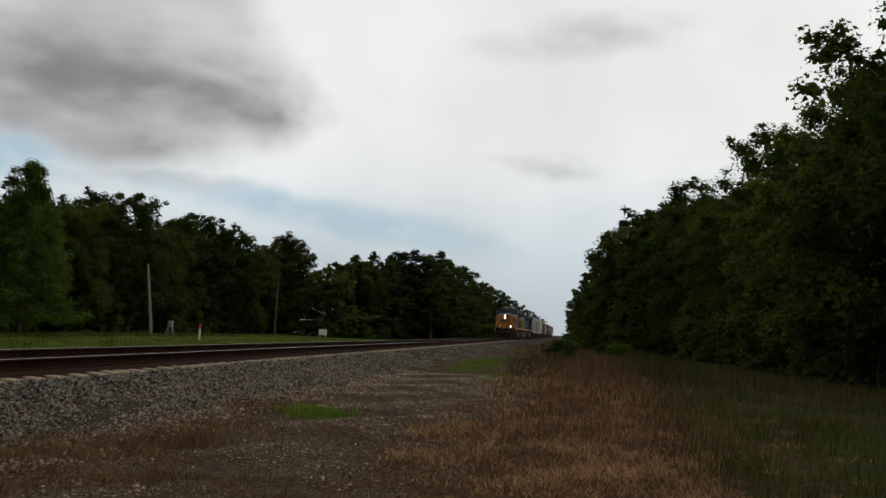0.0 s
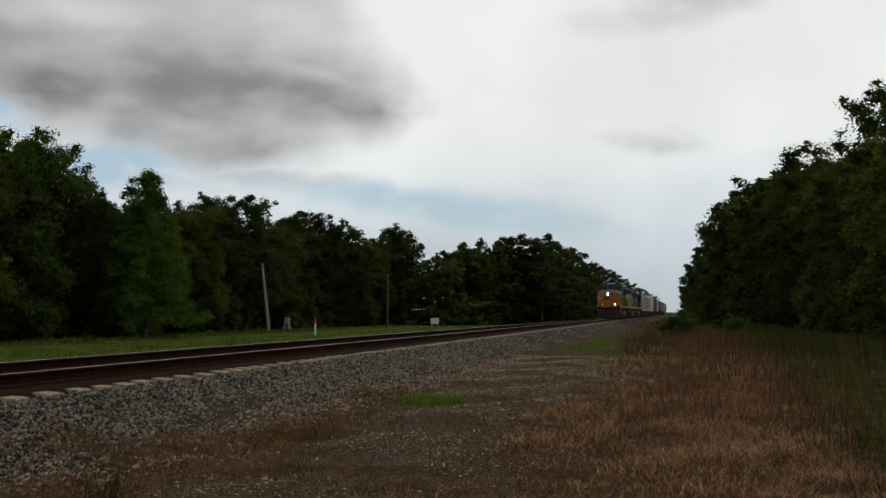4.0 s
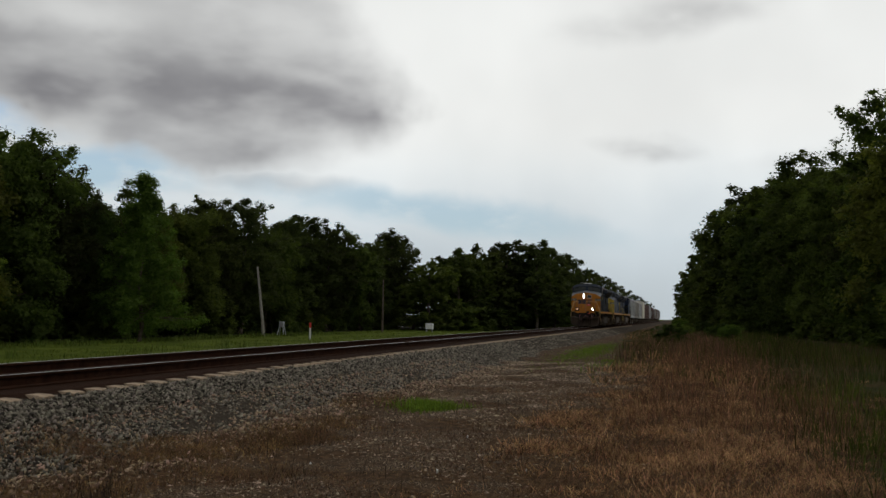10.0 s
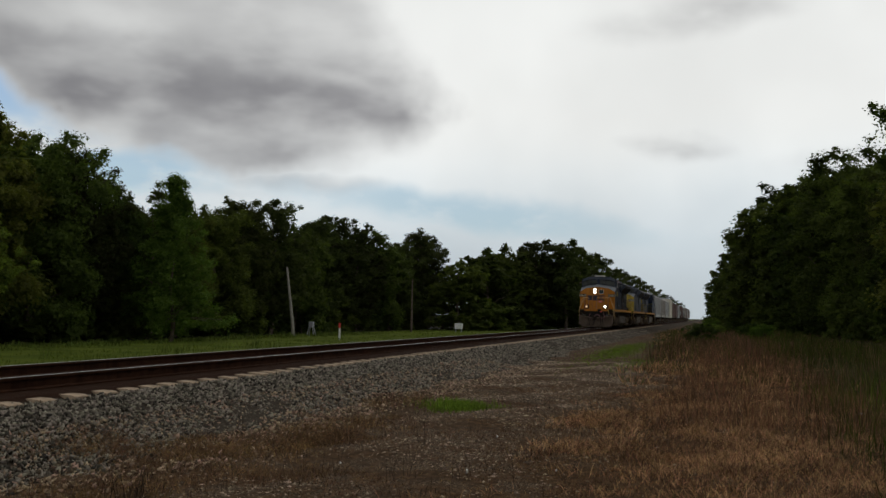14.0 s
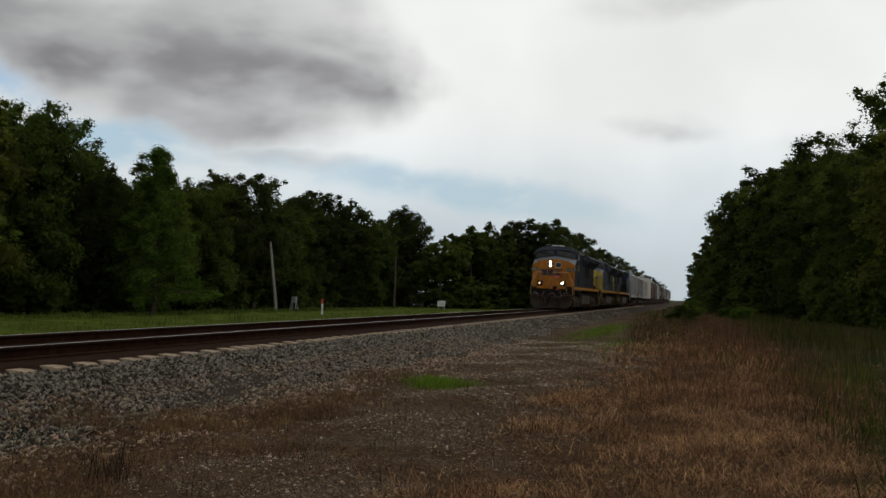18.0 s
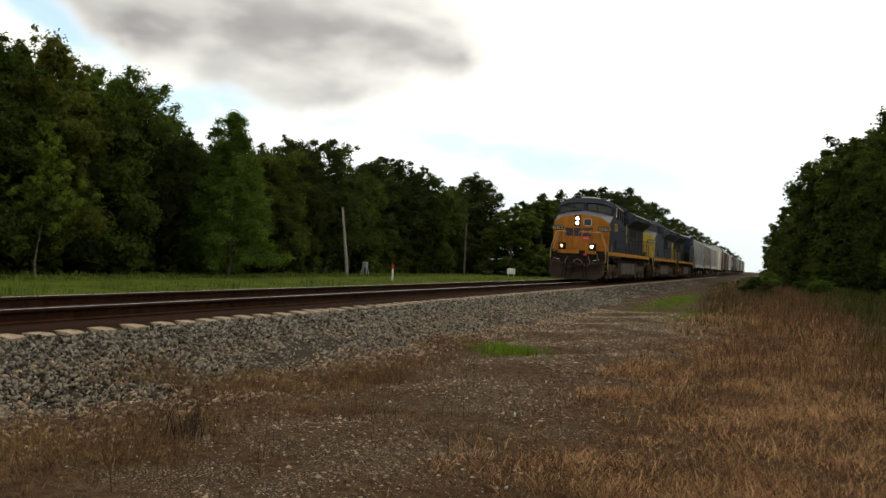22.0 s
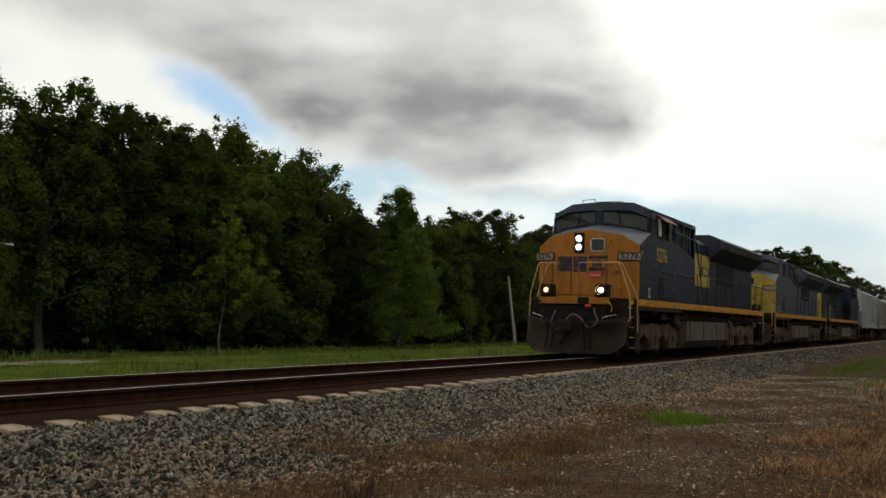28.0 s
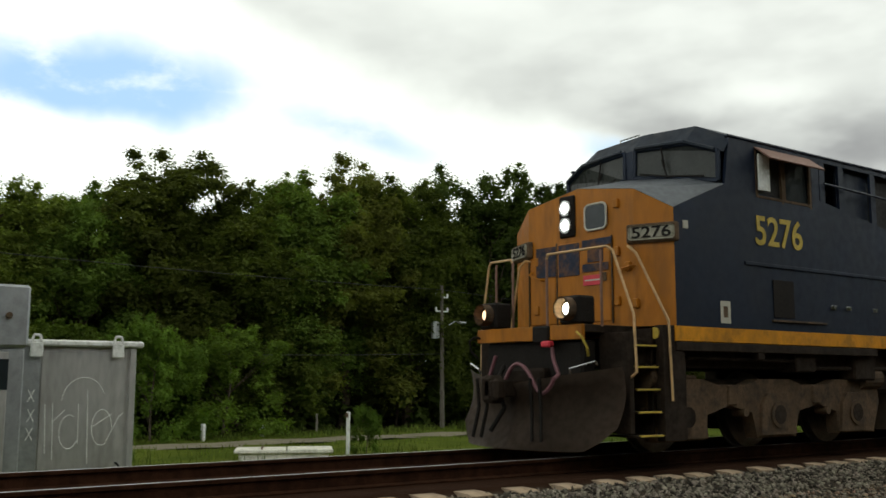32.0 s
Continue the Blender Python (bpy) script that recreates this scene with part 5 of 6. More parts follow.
        # steps with yellow edges
        for k, z in enumerate((0.28, 0.57, 0.85, 1.13, 1.40)):
            inset = 0.02 * k
            st = boxed("step", (min(s * (0.98 - inset), s * (1.52 - inset)), -0.46, z - 0.03), (max(s * (0.98 - inset), s * (1.52 - inset)), -0.02, z), UNDER, root, 0.004)
            boxed("step_edge", (min(s * (1.49 - inset), s * (1.53 - inset)), -0.45, z - 0.018), (max(s * (1.49 - inset), s * (1.53 - inset)), -0.03, z + 0.006), YELLOW, st, 0.002, "yellow step edge")
        boxed("step_stringer", (min(s * 0.95, s * 1.46), -0.56, 0.30), (max(s * 0.95, s * 1.46), -0.47, 1.56), UNDER, root, 0.01)
        bm = bmesh.new()
        add_prism(bm, [(0.0, 0.20), (0.42, 0.20), (0.42, 1.22), (0.30, 1.66), (0.0, 1.66)], min(s * 1.40, s * 1.53), max(s * 1.40, s * 1.53), "x")
        part("step_side", bm, UNDER, root)
        boxed("step_riser", (min(s * 0.92, s * 1.38), -0.06, 0.26), (max(s * 0.92, s * 1.38), -0.02, 1.62), UNDER, root, 0.004)
        bm = bmesh.new()
        add_tube(bm, (s * 1.40, -0.02, 1.56), (s * 1.40, 0.0, 1.56), 0.075, 16)
        part("reflector", bm, YELLOW, root)
        yel = RAILING
        # a pale top bar on dark posts beside the way through, bent down to the steps
        inner = 0.03 if s > 0 else 0.68
        handrail(root, [(s * inner, -0.60, 2.60), (s * (inner + 0.03), -0.61, 2.66), (s * 1.16, -0.61, 2.66), (s * 1.24, -0.58, 2.60), (s * 1.50, -0.50, 1.78), (s * 1.53, -0.50, 1.06), (s * 1.38, -0.54, 0.94)],
                 [], yel, 0.017, "front_handrail")
        for x_ in (inner, 1.05):
            bm = bmesh.new()
            add_tube(bm, (s * x_, -0.60, 1.64), (s * x_, -0.60, 2.62), 0.018, 8)
            part("rail_post", bm, VISOR, root, "brown railing post")
        handrail(root, [(s * 1.00, 0.05, 2.70), (s * 1.02, -0.06, 2.72), (s * 1.16, -0.06, 2.62), (s * 1.54, 0.10, 1.72), (s * 1.56, 0.12, 0.70)], [], yel, 0.017, "stair_handrail")
        handrail(root, [(s * 0.90, -1.02, 1.04), (s * 0.90, -1.04, 1.10), (s * 1.24, -0.92, 1.19), (s * 1.25, -0.90, 1.14)], [], CHROME, 0.014, "uncoupling_lever")
        # cables and glad-hands under the sill
        bm = bmesh.new()
        add_path(bm, [(s * 0.95, -0.90, 1.52), (s * 1.02, -1.02, 1.56), (s * 1.12, -1.04, 1.50), (s * 1.16, -0.98, 1.36), (s * 1.10, -0.9, 1.26)], 0.016, 6)
        part("jumper_cable", bm, BLACK if s < 0 else YELLOW, root)
        # plow: a curved blade that leads forward at the middle
        bm = bmesh.new()
        rows_ = []
        for k in range(9):
            u = k / 8
            zb, zt = 0.08 + 0.30 * max(0.0, (u - 0.72) / 0.28) ** 1.5, 0.90 + 0.22 * u
            rows_.append([bm.verts.new((s * 1.5 * u, -1.34 + 0.56 * u ** 1.7 + 0.17 * math.sin(math.pi * j / 6) * (1 - 0.4 * u) - 0.05 * (1 - j / 6) + 0.06 * j / 6, zb + (zt - zb) * j / 6)) for j in range(7)])
        for r0, r1 in zip(rows_, rows_[1:]):
            for i in range(6):
                bm.faces.new((r0[i], r1[i], r1[i + 1], r0[i + 1]))
        bmesh.ops.solidify(bm, geom=bm.faces[:], thickness=0.03)
        part("plow_blade", bm, PLOW, root, "dirty steel plow blade").data.shade_smooth()
        for x in (0.45, 0.62):
            bm = bmesh.new()
            add_path(bm, [(s * x, -1.30, 0.98), (s * x, -1.27, 0.6), (s * (x + 0.06), -1.33, 0.2)], 0.025, 6)
            part("air_hose", bm, BLACK, root)
    bm = bmesh.new()
    knots = [(-0.44, 1.28), (-0.52, 1.12), (-0.57, 0.94), (-0.39, 0.73), (-0.21, 0.83), (-0.04, 1.08), (0.12, 1.17), (0.31, 1.08), (0.51, 0.83), (0.65, 0.81), (0.80, 0.97), (0.70, 1.22), (0.68, 1.40)]
    curve = []
    for i in range(len(knots) - 1):
        k0, k1, k2, k3 = knots[max(0, i - 1)], knots[i], knots[i + 1], knots[min(len(knots) - 1, i + 2)]
        for f in (0.0, 0.25, 0.5, 0.75):
            curve.append(tuple(0.5 * (2 * k1[c] + (k2[c] - k0[c]) * f + (2 * k0[c] - 5 * k1[c] + 4 * k2[c] - k3[c]) * f * f + (3 * k1[c] - k0[c] - 3 * k2[c] + k3[c]) * f ** 3) for c in (0, 1)))
    add_path(bm, [(x, -1.22 if 0.2 < k / len(curve) < 0.85 else -1.12, z) for k, (x, z) in enumerate(curve)], 0.026, 8)
    part("brake_hose", bm, HOSE, root, "long looped brake hose")
    bm = bmesh.new()
    add_path(bm, [(-0.35, -1.05, 1.15), (-0.30, -1.25, 0.9), (-0.05, -1.3, 0.6), (-0.2, -1.42, 0.3)], 0.03, 8)
    part("air_hose", bm, BLACK, root)
    boxed("red_cap", (0.38, -1.06, 1.38), (0.56, -0.96, 1.46), REDTAG, root, 0.02)
    boxed("draft_pocket", (-0.36, -1.0, 0.64), (0.36, -0.7, 1.12), UNDER, root, 0.04)
    coupler(root, -1.62, 1)
    coupler(root, 20.75, -1)
    # long hood
    boxed("hood", (-1.0, 6.76, 1.66), (1.0, 12.4, 4.02), side, root, 0.04)
    bm = bmesh.new()
    add_prism(bm, [(-1.0, 4.0), (-0.7, 4.22), (0.7, 4.22), (1.0, 4.0)], 6.78, 12.4, "y")
    part("hood_roof", bm, ROOF if lead else side, root)
    for y in np.arange(7.0, 19.4, 0.62):
        for s in (-1, 1):
            if y < 12.2 or y > 12.6:
                boxed("hood_door", (s * 1.005 - 0.012, y, 1.80), (s * 1.005 + 0.012, y + 0.56, 2.32 if y < 12 else 3.0), side, root, 0.006)
    boxed("radiator_hood", (-1.0, 12.42, 1.66), (1.0, 19.6, 3.46), side, root, 0.03)
    bm = bmesh.new()
    add_prism(bm, [(-1.0, 3.46), (-1.52, 3.92), (-1.52, 4.22), (-1.05, 4.46), (1.05, 4.46), (1.52, 4.22), (1.52, 3.92), (1.0, 3.46)], 11.0, 19.5, "y")
    part("radiator_wing", bm, ROOF if lead else side, root, "broad dark radiator wing")
    for s in (-1, 1):
        for k in range(9):
            boxed("grille", (s * 1.526 - 0.01, 11.3 + k * 0.9, 3.95), (s * 1.526 + 0.01, 12.05 + k * 0.9, 4.2), BLACK, root, 0.004)
        boxed("dynamic_grille", (s * 1.012 - 0.015, 12.6, 2.6), (s * 1.012 + 0.015, 15.6, 3.4), BLACK, root, 0.01)
    for i, y in enumerate((13.4, 16.2)):
        bm = bmesh.new()
        add_tube(bm, (0, y, 4.44), (0, y, 4.52), 0.62, 24)
        part("radiator_fan", bm, TRUCK, root)
    bm = bmesh.new()
    add_box(bm, (-0.35, 9.6, 4.2), (0.35, 10.6, 4.38), 0.04)
    part("exhaust_stack", bm, TRUCK, root)
    # walkway rails
    for s in (-1, 1):
        posts = [((s * 1.49, y, 1.64), (s * 1.49, y, 2.72)) for y in np.arange(7.3, 19.6, 1.5)]
        handrail(root, [(s * 1.49, 7.3, 2.72), (s * 1.49, 19.2, 2.72)], posts, TRUCK if lead else side, 0.018, "walkway_handrail")
        handrail(root, [(s * 1.49, 19.2, 2.72), (s * 1.50, 19.7, 2.0), (s * 1.52, 19.75, 0.7)], [], YELLOW, 0.018, "rear_handrail")
        for x_ in (0.6, 1.2):
            handrail(root, [(s * x_, 19.9, 1.60), (s * x_, 19.9, 2.7)], [], YELLOW, 0.018, "rear_post")
        for k, z in enumerate((0.28, 0.57, 0.85, 1.13, 1.40)):
            boxed("rear_step", (min(s * 1.0, s * 1.52), 19.62, z - 0.03), (max(s * 1.0, s * 1.52), 20.2, z), UNDER, root, 0.004)
    boxed("hood_end", (-0.95, 19.60, 1.66), (0.95, 19.70, 3.4), YELLOW if not lead else side, root, 0.02)
    boxed("rear_plow", (-1.4, 20.2, 0.30), (1.4, 20.34, 1.10), PLOW, root, 0.03)
    # tank, trucks
    bm = bmesh.new()
    add_prism(bm, [(-1.46, 1.08), (-1.46, 0.42), (-1.20, 0.16), (1.20, 0.16), (1.46, 0.42), (1.46, 1.08)], 6.0, 12.3, "y")
    tank = part("fuel_tank", bm, TANK, root, "grey-brown fuel tank")
    for y in (6.4, 8.4, 10.4, 12.0):
        boxed("tank_strap", (1.455, y, 0.44), (1.472, y + 0.06, 1.06), UNDER, tank, 0.003)
    boxed("air_tank", (-1.3, 5.1, 0.75), (1.3, 5.9, 1.12), UNDER, root, 0.08)
    loco_truck(root, 2.64)
    loco_truck(root, 15.75)
    TRAIN.append(root)
    return root


def freight_truck(parent, yc):
    for k in (-0.88, 0.88):
        wheelset(parent, yc + k, 0.457)
    for s in (-1, 1):
        bm = bmesh.new()
        add_prism(bm, [(yc - 1.15, 0.36), (yc - 1.05, 0.60), (yc - 0.45, 0.78), (yc + 0.45, 0.78), (yc + 1.05, 0.60), (yc + 1.15, 0.36), (yc + 0.7, 0.32), (yc + 0.35, 0.22), (yc - 0.35, 0.22), (yc - 0.7, 0.32)],
                  min(s * 0.95, s * 1.10), max(s * 0.95, s * 1.10), "x")
        part("side_frame", bm, TRUCK, parent)
    boxed("bolster", (-1.1, yc - 0.2, 0.55), (1.1, yc + 0.2, 0.9), UNDER, parent, 0.03)


def freight_car(kind, m, body, label, length=15.2, height=4.55):
    """A covered hopper, boxcar or tank car between its couplers; its own y runs back from its leading end."""
    root = thing({"hopper": "covered_hopper_car", "box": "boxcar", "tank": "tank_car"}[kind], m, label, "freight car", "train")
    L = length
    boxed("centre_sill", (-0.35, -0.2, 0.85), (0.35, L + 0.2, 1.12), UNDER, root, 0.02)
    if kind == "hopper":
        bm = bmesh.new()
        add_prism(bm, [(1.6, 1.35), (L - 1.6, 1.35), (L - 0.6, 2.6), (L - 0.5, height - 0.35), (0.5, height - 0.35), (0.6, 2.6)], -1.5, 1.5, "x")
        add_prism(bm, [(-1.5, height - 0.35), (-0.95, height - 0.05), (0.95, height - 0.05), (1.5, height - 0.35)], 0.5, L - 0.5, "y")
        part("hopper_body", bm, body, root)
        for y in np.arange(1.3, L - 1.0, 1.05):
            for s in (-1, 1):
                boxed("side_rib", (s * 1.53 - 0.04, y, 1.5), (s * 1.53 + 0.04, y + 0.09, height - 0.4), body, root, 0.01)
        for k in range(3):
            y = L * (0.28 + 0.22 * k)
            bm = bmesh.new()
            bmesh.ops.create_cone(bm, cap_ends=True, segments=4, radius1=0.5, radius2=1.7, depth=0.75, matrix=Matrix.Translation((0, y, 1.0)) @ pose(0, 0, 0, 0, 0, 45))
            part("outlet", bm, UNDER, root)
        for s in (-1, 1):
            boxed("lower_sill", (s * 1.48 - 0.06, 0.3, 1.12), (s * 1.48 + 0.06, L - 0.3, 1.34), body, root, 0.015)
        boxed("roof_walk", (-0.55, 0.4, height - 0.03), (0.55, L - 0.4, height + 0.02), METAL, root, 0.01)
        for k in range(4):
            boxed("hatch", (-0.45, 1.4 + k * (L - 3.4) / 3, height + 0.02), (0.45, 2.0 + k * (L - 3.4) / 3, height + 0.14), body, root, 0.03)
    elif kind == "box":
        boxed("box_body", (-1.48, 0.3, 1.05), (1.48, L - 0.3, height - 0.2), body, root, 0.03)
        bm = bmesh.new()
        add_prism(bm, [(-1.5, height - 0.2), (-0.8, height), (0.8, height), (1.5, height - 0.2)], 0.3, L - 0.3, "y")
        part("roof", bm, METAL, root)
        for s in (-1, 1):
            boxed("sliding_door", (s * 1.51 - 0.03, L * 0.4, 1.15), (s * 1.51 + 0.03, L * 0.6, height - 0.35), body, root, 0.02)
            for y in np.arange(0.6, L - 0.4, 0.9):
                if not L * 0.38 < y < L * 0.6:
                    boxed("side_rib", (s * 1.50 - 0.03, y, 1.1), (s * 1.50 + 0.03, y + 0.08, height - 0.25), body, root, 0.01)
    else:
        bm = bmesh.new()
        add_tube(bm, (0, 0.6, 2.55), (0, L - 0.6, 2.55), 1.5, 28)
        part("tank_shell", bm, body, root)
        bm = bmesh.new()
        add_tube(bm, (0, L / 2, 4.0), (0, L / 2, 4.4), 0.35, 16)
        part("dome", bm, body, root)
    for y, s in ((0.35, 1), (L - 0.35, 1), (0.35, -1), (L - 0.35, -1)):
        bm = bmesh.new()
        for dy in (-0.2, 0.2):
            add_tube(bm, (s * 1.56, y + dy, 1.0), (s * 1.56, y + dy, height - 0.3), 0.015, 6)
        for z in np.arange(1.1, height - 0.4, 0.38):
            add_tube(bm, (s * 1.56, y - 0.2, z), (s * 1.56, y + 0.2, z), 0.013, 6)
        part("ladder", bm, body, root)
    freight_truck(root, 1.9)
    freight_truck(root, L - 1.9)
    coupler(root, -0.65, 1)
    coupler(root, L + 0.65, -1)
    TRAIN.append(root)
    return root


START = pose(TRACK, TRAIN_Y0, RAIL_TOP)
OFFSET = {}


def coupled(ob, y, turn=0):
    OFFSET[ob.name] = (y, turn)


coupled(locomotive(START, "navy diesel locomotive with orange nose, lights on, leading the train", NAVY, ORANGE, True, number="5276"), 0.0)
coupled(locomotive(START, "faded blue diesel locomotive with yellow nose, second in the train", FADED, YELLOW, False), 22.55)
coupled(locomotive(START, "dark diesel locomotive with yellow hood end, running backwards", NAVY, YELLOW, False), 22.55 * 2 + 19.1, 180)
CARS = [("hopper", HOPPER, "light grey covered hopper car with ribbed sides", 16.6, 4.65), ("hopper", HOPPER_TAN, "tan weathered covered hopper car coupled in the train", 15.2, 4.5), ("hopper", HOPPER, "grey covered hopper car coupled in the train", 15.2, 4.5),
        ("box", CREAM, "tall cream boxcar coupled in the train", 16.5, 5.1), ("box", BROWN, "dark brown boxcar coupled in the train", 16.0, 4.7), ("box", BROWN, "dark brown boxcar coupled in the train", 16.0, 4.7), ("hopper", HOPPER, "grey covered hopper car coupled in the train", 15.2, 4.5),
        ("tank", DARKCAR, "black tank car coupled in the train", 15.0, 4.4), ("box", BROWN, "dark brown boxcar coupled in the train", 16.0, 4.7), ("tank", DARKCAR, "black tank car coupled in the train", 15.0, 4.4), ("hopper", HOPPER_TAN, "tan weathered covered hopper car coupled in the train", 15.2, 4.5),
        ("box", BROWN, "dark brown boxcar coupled in the train", 16.0, 4.7), ("hopper", HOPPER, "grey covered hopper car coupled in the train", 15.2, 4.5), ("box", BROWN, "dark brown boxcar coupled in the train", 16.0, 4.7), ("hopper", HOPPER, "grey covered hopper car coupled in the train", 15.2, 4.5)]
y_next = 66.9
for kind, body, text, length, height in CARS:
    coupled(freight_car(kind, START, body, text, length, height), y_next)
    y_next += length + 1.35


# ---------- beside the track ----------
def gz(x, y):
    return float(ground_height(np.array(float(x)), np.array(float(y))))


def wooden_pole(name, x, y, height, lean, label, r=0.15, mat=WOODPOLE):
    root = thing(name, pose(x, y, gz(x, y), 0, 0, 0), label, "pole")
    bm = bmesh.new()
    top = Vector((lean[0], lean[1], height))
    for k in range(4):
        add_tube(bm, top * (k / 4) - Vector((0, 0, 0.3 if k == 0 else 0)), top * ((k + 1) / 4), r * (1 - 0.1 * k), 10, r * (0.9 - 0.1 * k))
    part("shaft", bm, mat, root)
    return root


wooden_pole("wooden_pole", -35.1, 79.0, 6.0, (-0.68, -0.30), "old leaning bare wooden pole in the grass")
wooden_pole("wooden_pole", -33.3, 107.9, 6.1, (0, 0), "bare upright wooden pole in the grass", 0.12, BARK)

# darker copy of the pole wood, with the trees' shade put into it
SHADED_POLE = material("shaded_pole_wood", (0.13, 0.115, 0.095), 0.9, vary=0.3, scale=4, bump=0.4, bump_scale=40, stretch=(6, 6, 0.6), spec=0.1)
# utility pole with transformer, lamp arm and wires
UP = (-36.2, 26.8)
util = wooden_pole("utility_pole", *UP, 6.5, (-0.06, 0.0), "weathered wooden utility pole with transformer and lamp arm", 0.12, SHADED_POLE)
bm = bmesh.new()
add_tube(bm, (-0.10, -0.32, 4.05), (-0.10, -0.32, 4.75), 0.20, 16)
add_tube(bm, (-0.10, -0.32, 4.75), (-0.10, -0.32, 4.85), 0.20, 16, 0.08)
part("transformer", bm, METAL, util, "grey transformer can")
bm = bmesh.new()
add_path(bm, [(0, 0.1, 4.55), (0, 0.7, 4.85), (0, 1.05, 4.85)], 0.03, 8)
add_box(bm, (-0.10, 0.95, 4.76), (0.10, 1.35, 4.86), 0.03)
part("lamp_arm", bm, METAL, util)
for z in (5.3, 5.95):
    bm = bmesh.new()
    add_tube(bm, (-0.05, -0.35, z), (-0.05, 0.35, z), 0.035, 8)
    add_tube(bm, (-0.05, -0.32, z), (-0.05, -0.32, z + 0.18), 0.045, 8)
    add_tube(bm, (-0.05, 0.32, z), (-0.05, 0.32, z + 0.18), 0.045, 8)
    part("insulator_arm", bm, WHITE, util)


def wire(a, b, sag, label):
    bm = bmesh.new()
    a, b = Vector(a), Vector(b)
    pts = [a.lerp(b, k / 14) - Vector((0, 0, sag * 4 * (k / 14) * (1 - k / 14))) for k in range(15)]
    add_path(bm, pts, 0.012, 5)
    w = part("overhead_wire", bm, WIRE, None)
    tagged(w, label, "wire")


uz = gz(*UP)
wire((UP[0], UP[1], uz + 3.35), (-33.5, -18, uz + 3.9), 0.5, "thin black service wire hung from the utility pole")
wire((UP[0], UP[1], uz + 6.3), (-33.0, -25, uz + 8.0), 0.6, "thin black overhead wire hung from the utility pole")
wire((UP[0], UP[1], uz + 6.3), (-41.5, 75, uz + 6.2), 0.5, "thin black overhead wire hung from the utility pole")


def marker_post(name, x, y, h, w, mat, cap, label):
    root = thing(name, pose(x, y, gz(x, y)), label, "post")
    boxed("post_body", (-w, -w * 0.6, -0.2), (w, w * 0.6, h), mat, root, 0.01)
    if cap:
        boxed("post_cap", (-w - 0.004, -w * 0.6 - 0.004, h - 0.38), (w + 0.004, w * 0.6 + 0.004, h + 0.02), cap, root, 0.01, "red top band")
    return root


marker_post("marker_post", -28.5, 73.0, 1.25, 0.07, WHITE, RED, "slim white marker post with red top")
wp = marker_post("marker_post", -24.7, 14.9, 1.25, 0.06, WHITE, None, "slim white marker post beside a bush")
boxed("post_sign", (-0.075, -0.055, 1.08), (0.075, -0.045, 1.22), TRUCK, wp, 0.003)
marker_post("stub_post", -33.5, 14.2, 0.62, 0.09, WHITE, None, "short pale post at the field's edge")
marker_post("stub_post", -34.9, 17.2, 0.42, 0.11, WHITE, None, "short pale post at the field's edge")
marker_post("stub_post", -36.0, 20.2, 0.8, 0.05, WOODPOLE, None, "thin grey wooden stake at the field's edge")
ped = thing("phone_pedestal", pose(-34.3, 81.0, gz(-34.3, 81)), "small grey box on a stand beside the leaning pole", "utility box")
boxed("cabinet_box", (-0.20, -0.2, 0.75), (0.20, 0.2, 1.25), METAL, ped, 0.03)
for sx, sy in ((-1, -1), (1, -1), (-1, 1), (1, 1)):
    bm = bmesh.new()
    add_tube(bm, (sx * 0.16, sy * 0.14, 0.80), (sx * 0.34, sy * 0.28, -0.1), 0.035, 8)
    part("leg", bm, METAL, ped)
wb = thing("utility_cabinet", pose(-30.0, 116.9, gz(-30, 117)), "low white utility cabinet in the grass", "utility box")
boxed("cabinet_box", (-0.45, -0.3, 0.35), (0.45, 0.3, 1.05), WHITE, wb, 0.03)
boxed("leg", (-0.4, -0.1, -0.1), (-0.3, 0.1, 0.36), METAL, wb, 0.01)
boxed("leg", (0.3, -0.1, -0.1), (0.4, 0.1, 0.36), METAL, wb, 0.01)

# concrete vault lid
vault = thing("vault_lid", pose(-24.6, 12.8, gz(-24.6, 12.8), 0, 0, -28), "low concrete vault with a pale slab lid in the grass", "vault")
boxed("vault_wall", (-0.55, -1.2, -0.1), (0.55, 1.2, 0.16), CONCRETE, vault, 0.02)
boxed("lid_slab", (-0.65, -1.32, 0.16), (0.65, 0.05, 0.26), CONCRETE, vault, 0.02)
boxed("lid_slab", (-0.65, 0.08, 0.16), (0.65, 1.32, 0.27), CONCRETE, vault, 0.02)
boxed("lifting_bar", (-0.5, -0.62, 0.26), (0.5, -0.57, 0.30), TRUCK, vault, 0.005)

# signal bungalow: a metal house with scrawled paint
bz = gz(-17.8, 5)
hut = thing("signal_bungalow", pose(-17.0, 4.95, bz), "grey metal signal house with pale lid and scrawled chalk marks", "signal cabinet")
HT = 2.22 - bz
boxed("cabinet_wall", (-1.5, -0.97, 0.0), (0.0, 0.94, HT - 0.12), ALU, hut, 0.015)
boxed("front_panel", (0.003, -0.60, 0.05), (0.022, 0.80, HT - 0.2), ALU, hut, 0.006)
boxed("corner_post", (-0.03, 0.86, 0.0), (0.03, 0.97, HT - 0.12), ALU, hut, 0.01)
boxed("corner_post", (-0.03, -1.0, 0.0), (0.03, -0.62, HT - 0.12), METAL, hut, 0.01)
boxed("roof_lid", (-1.65, -1.10, HT - 0.12), (0.10, 1.08, HT - 0.01), WHITE, hut, 0.03, "pale flat lid")
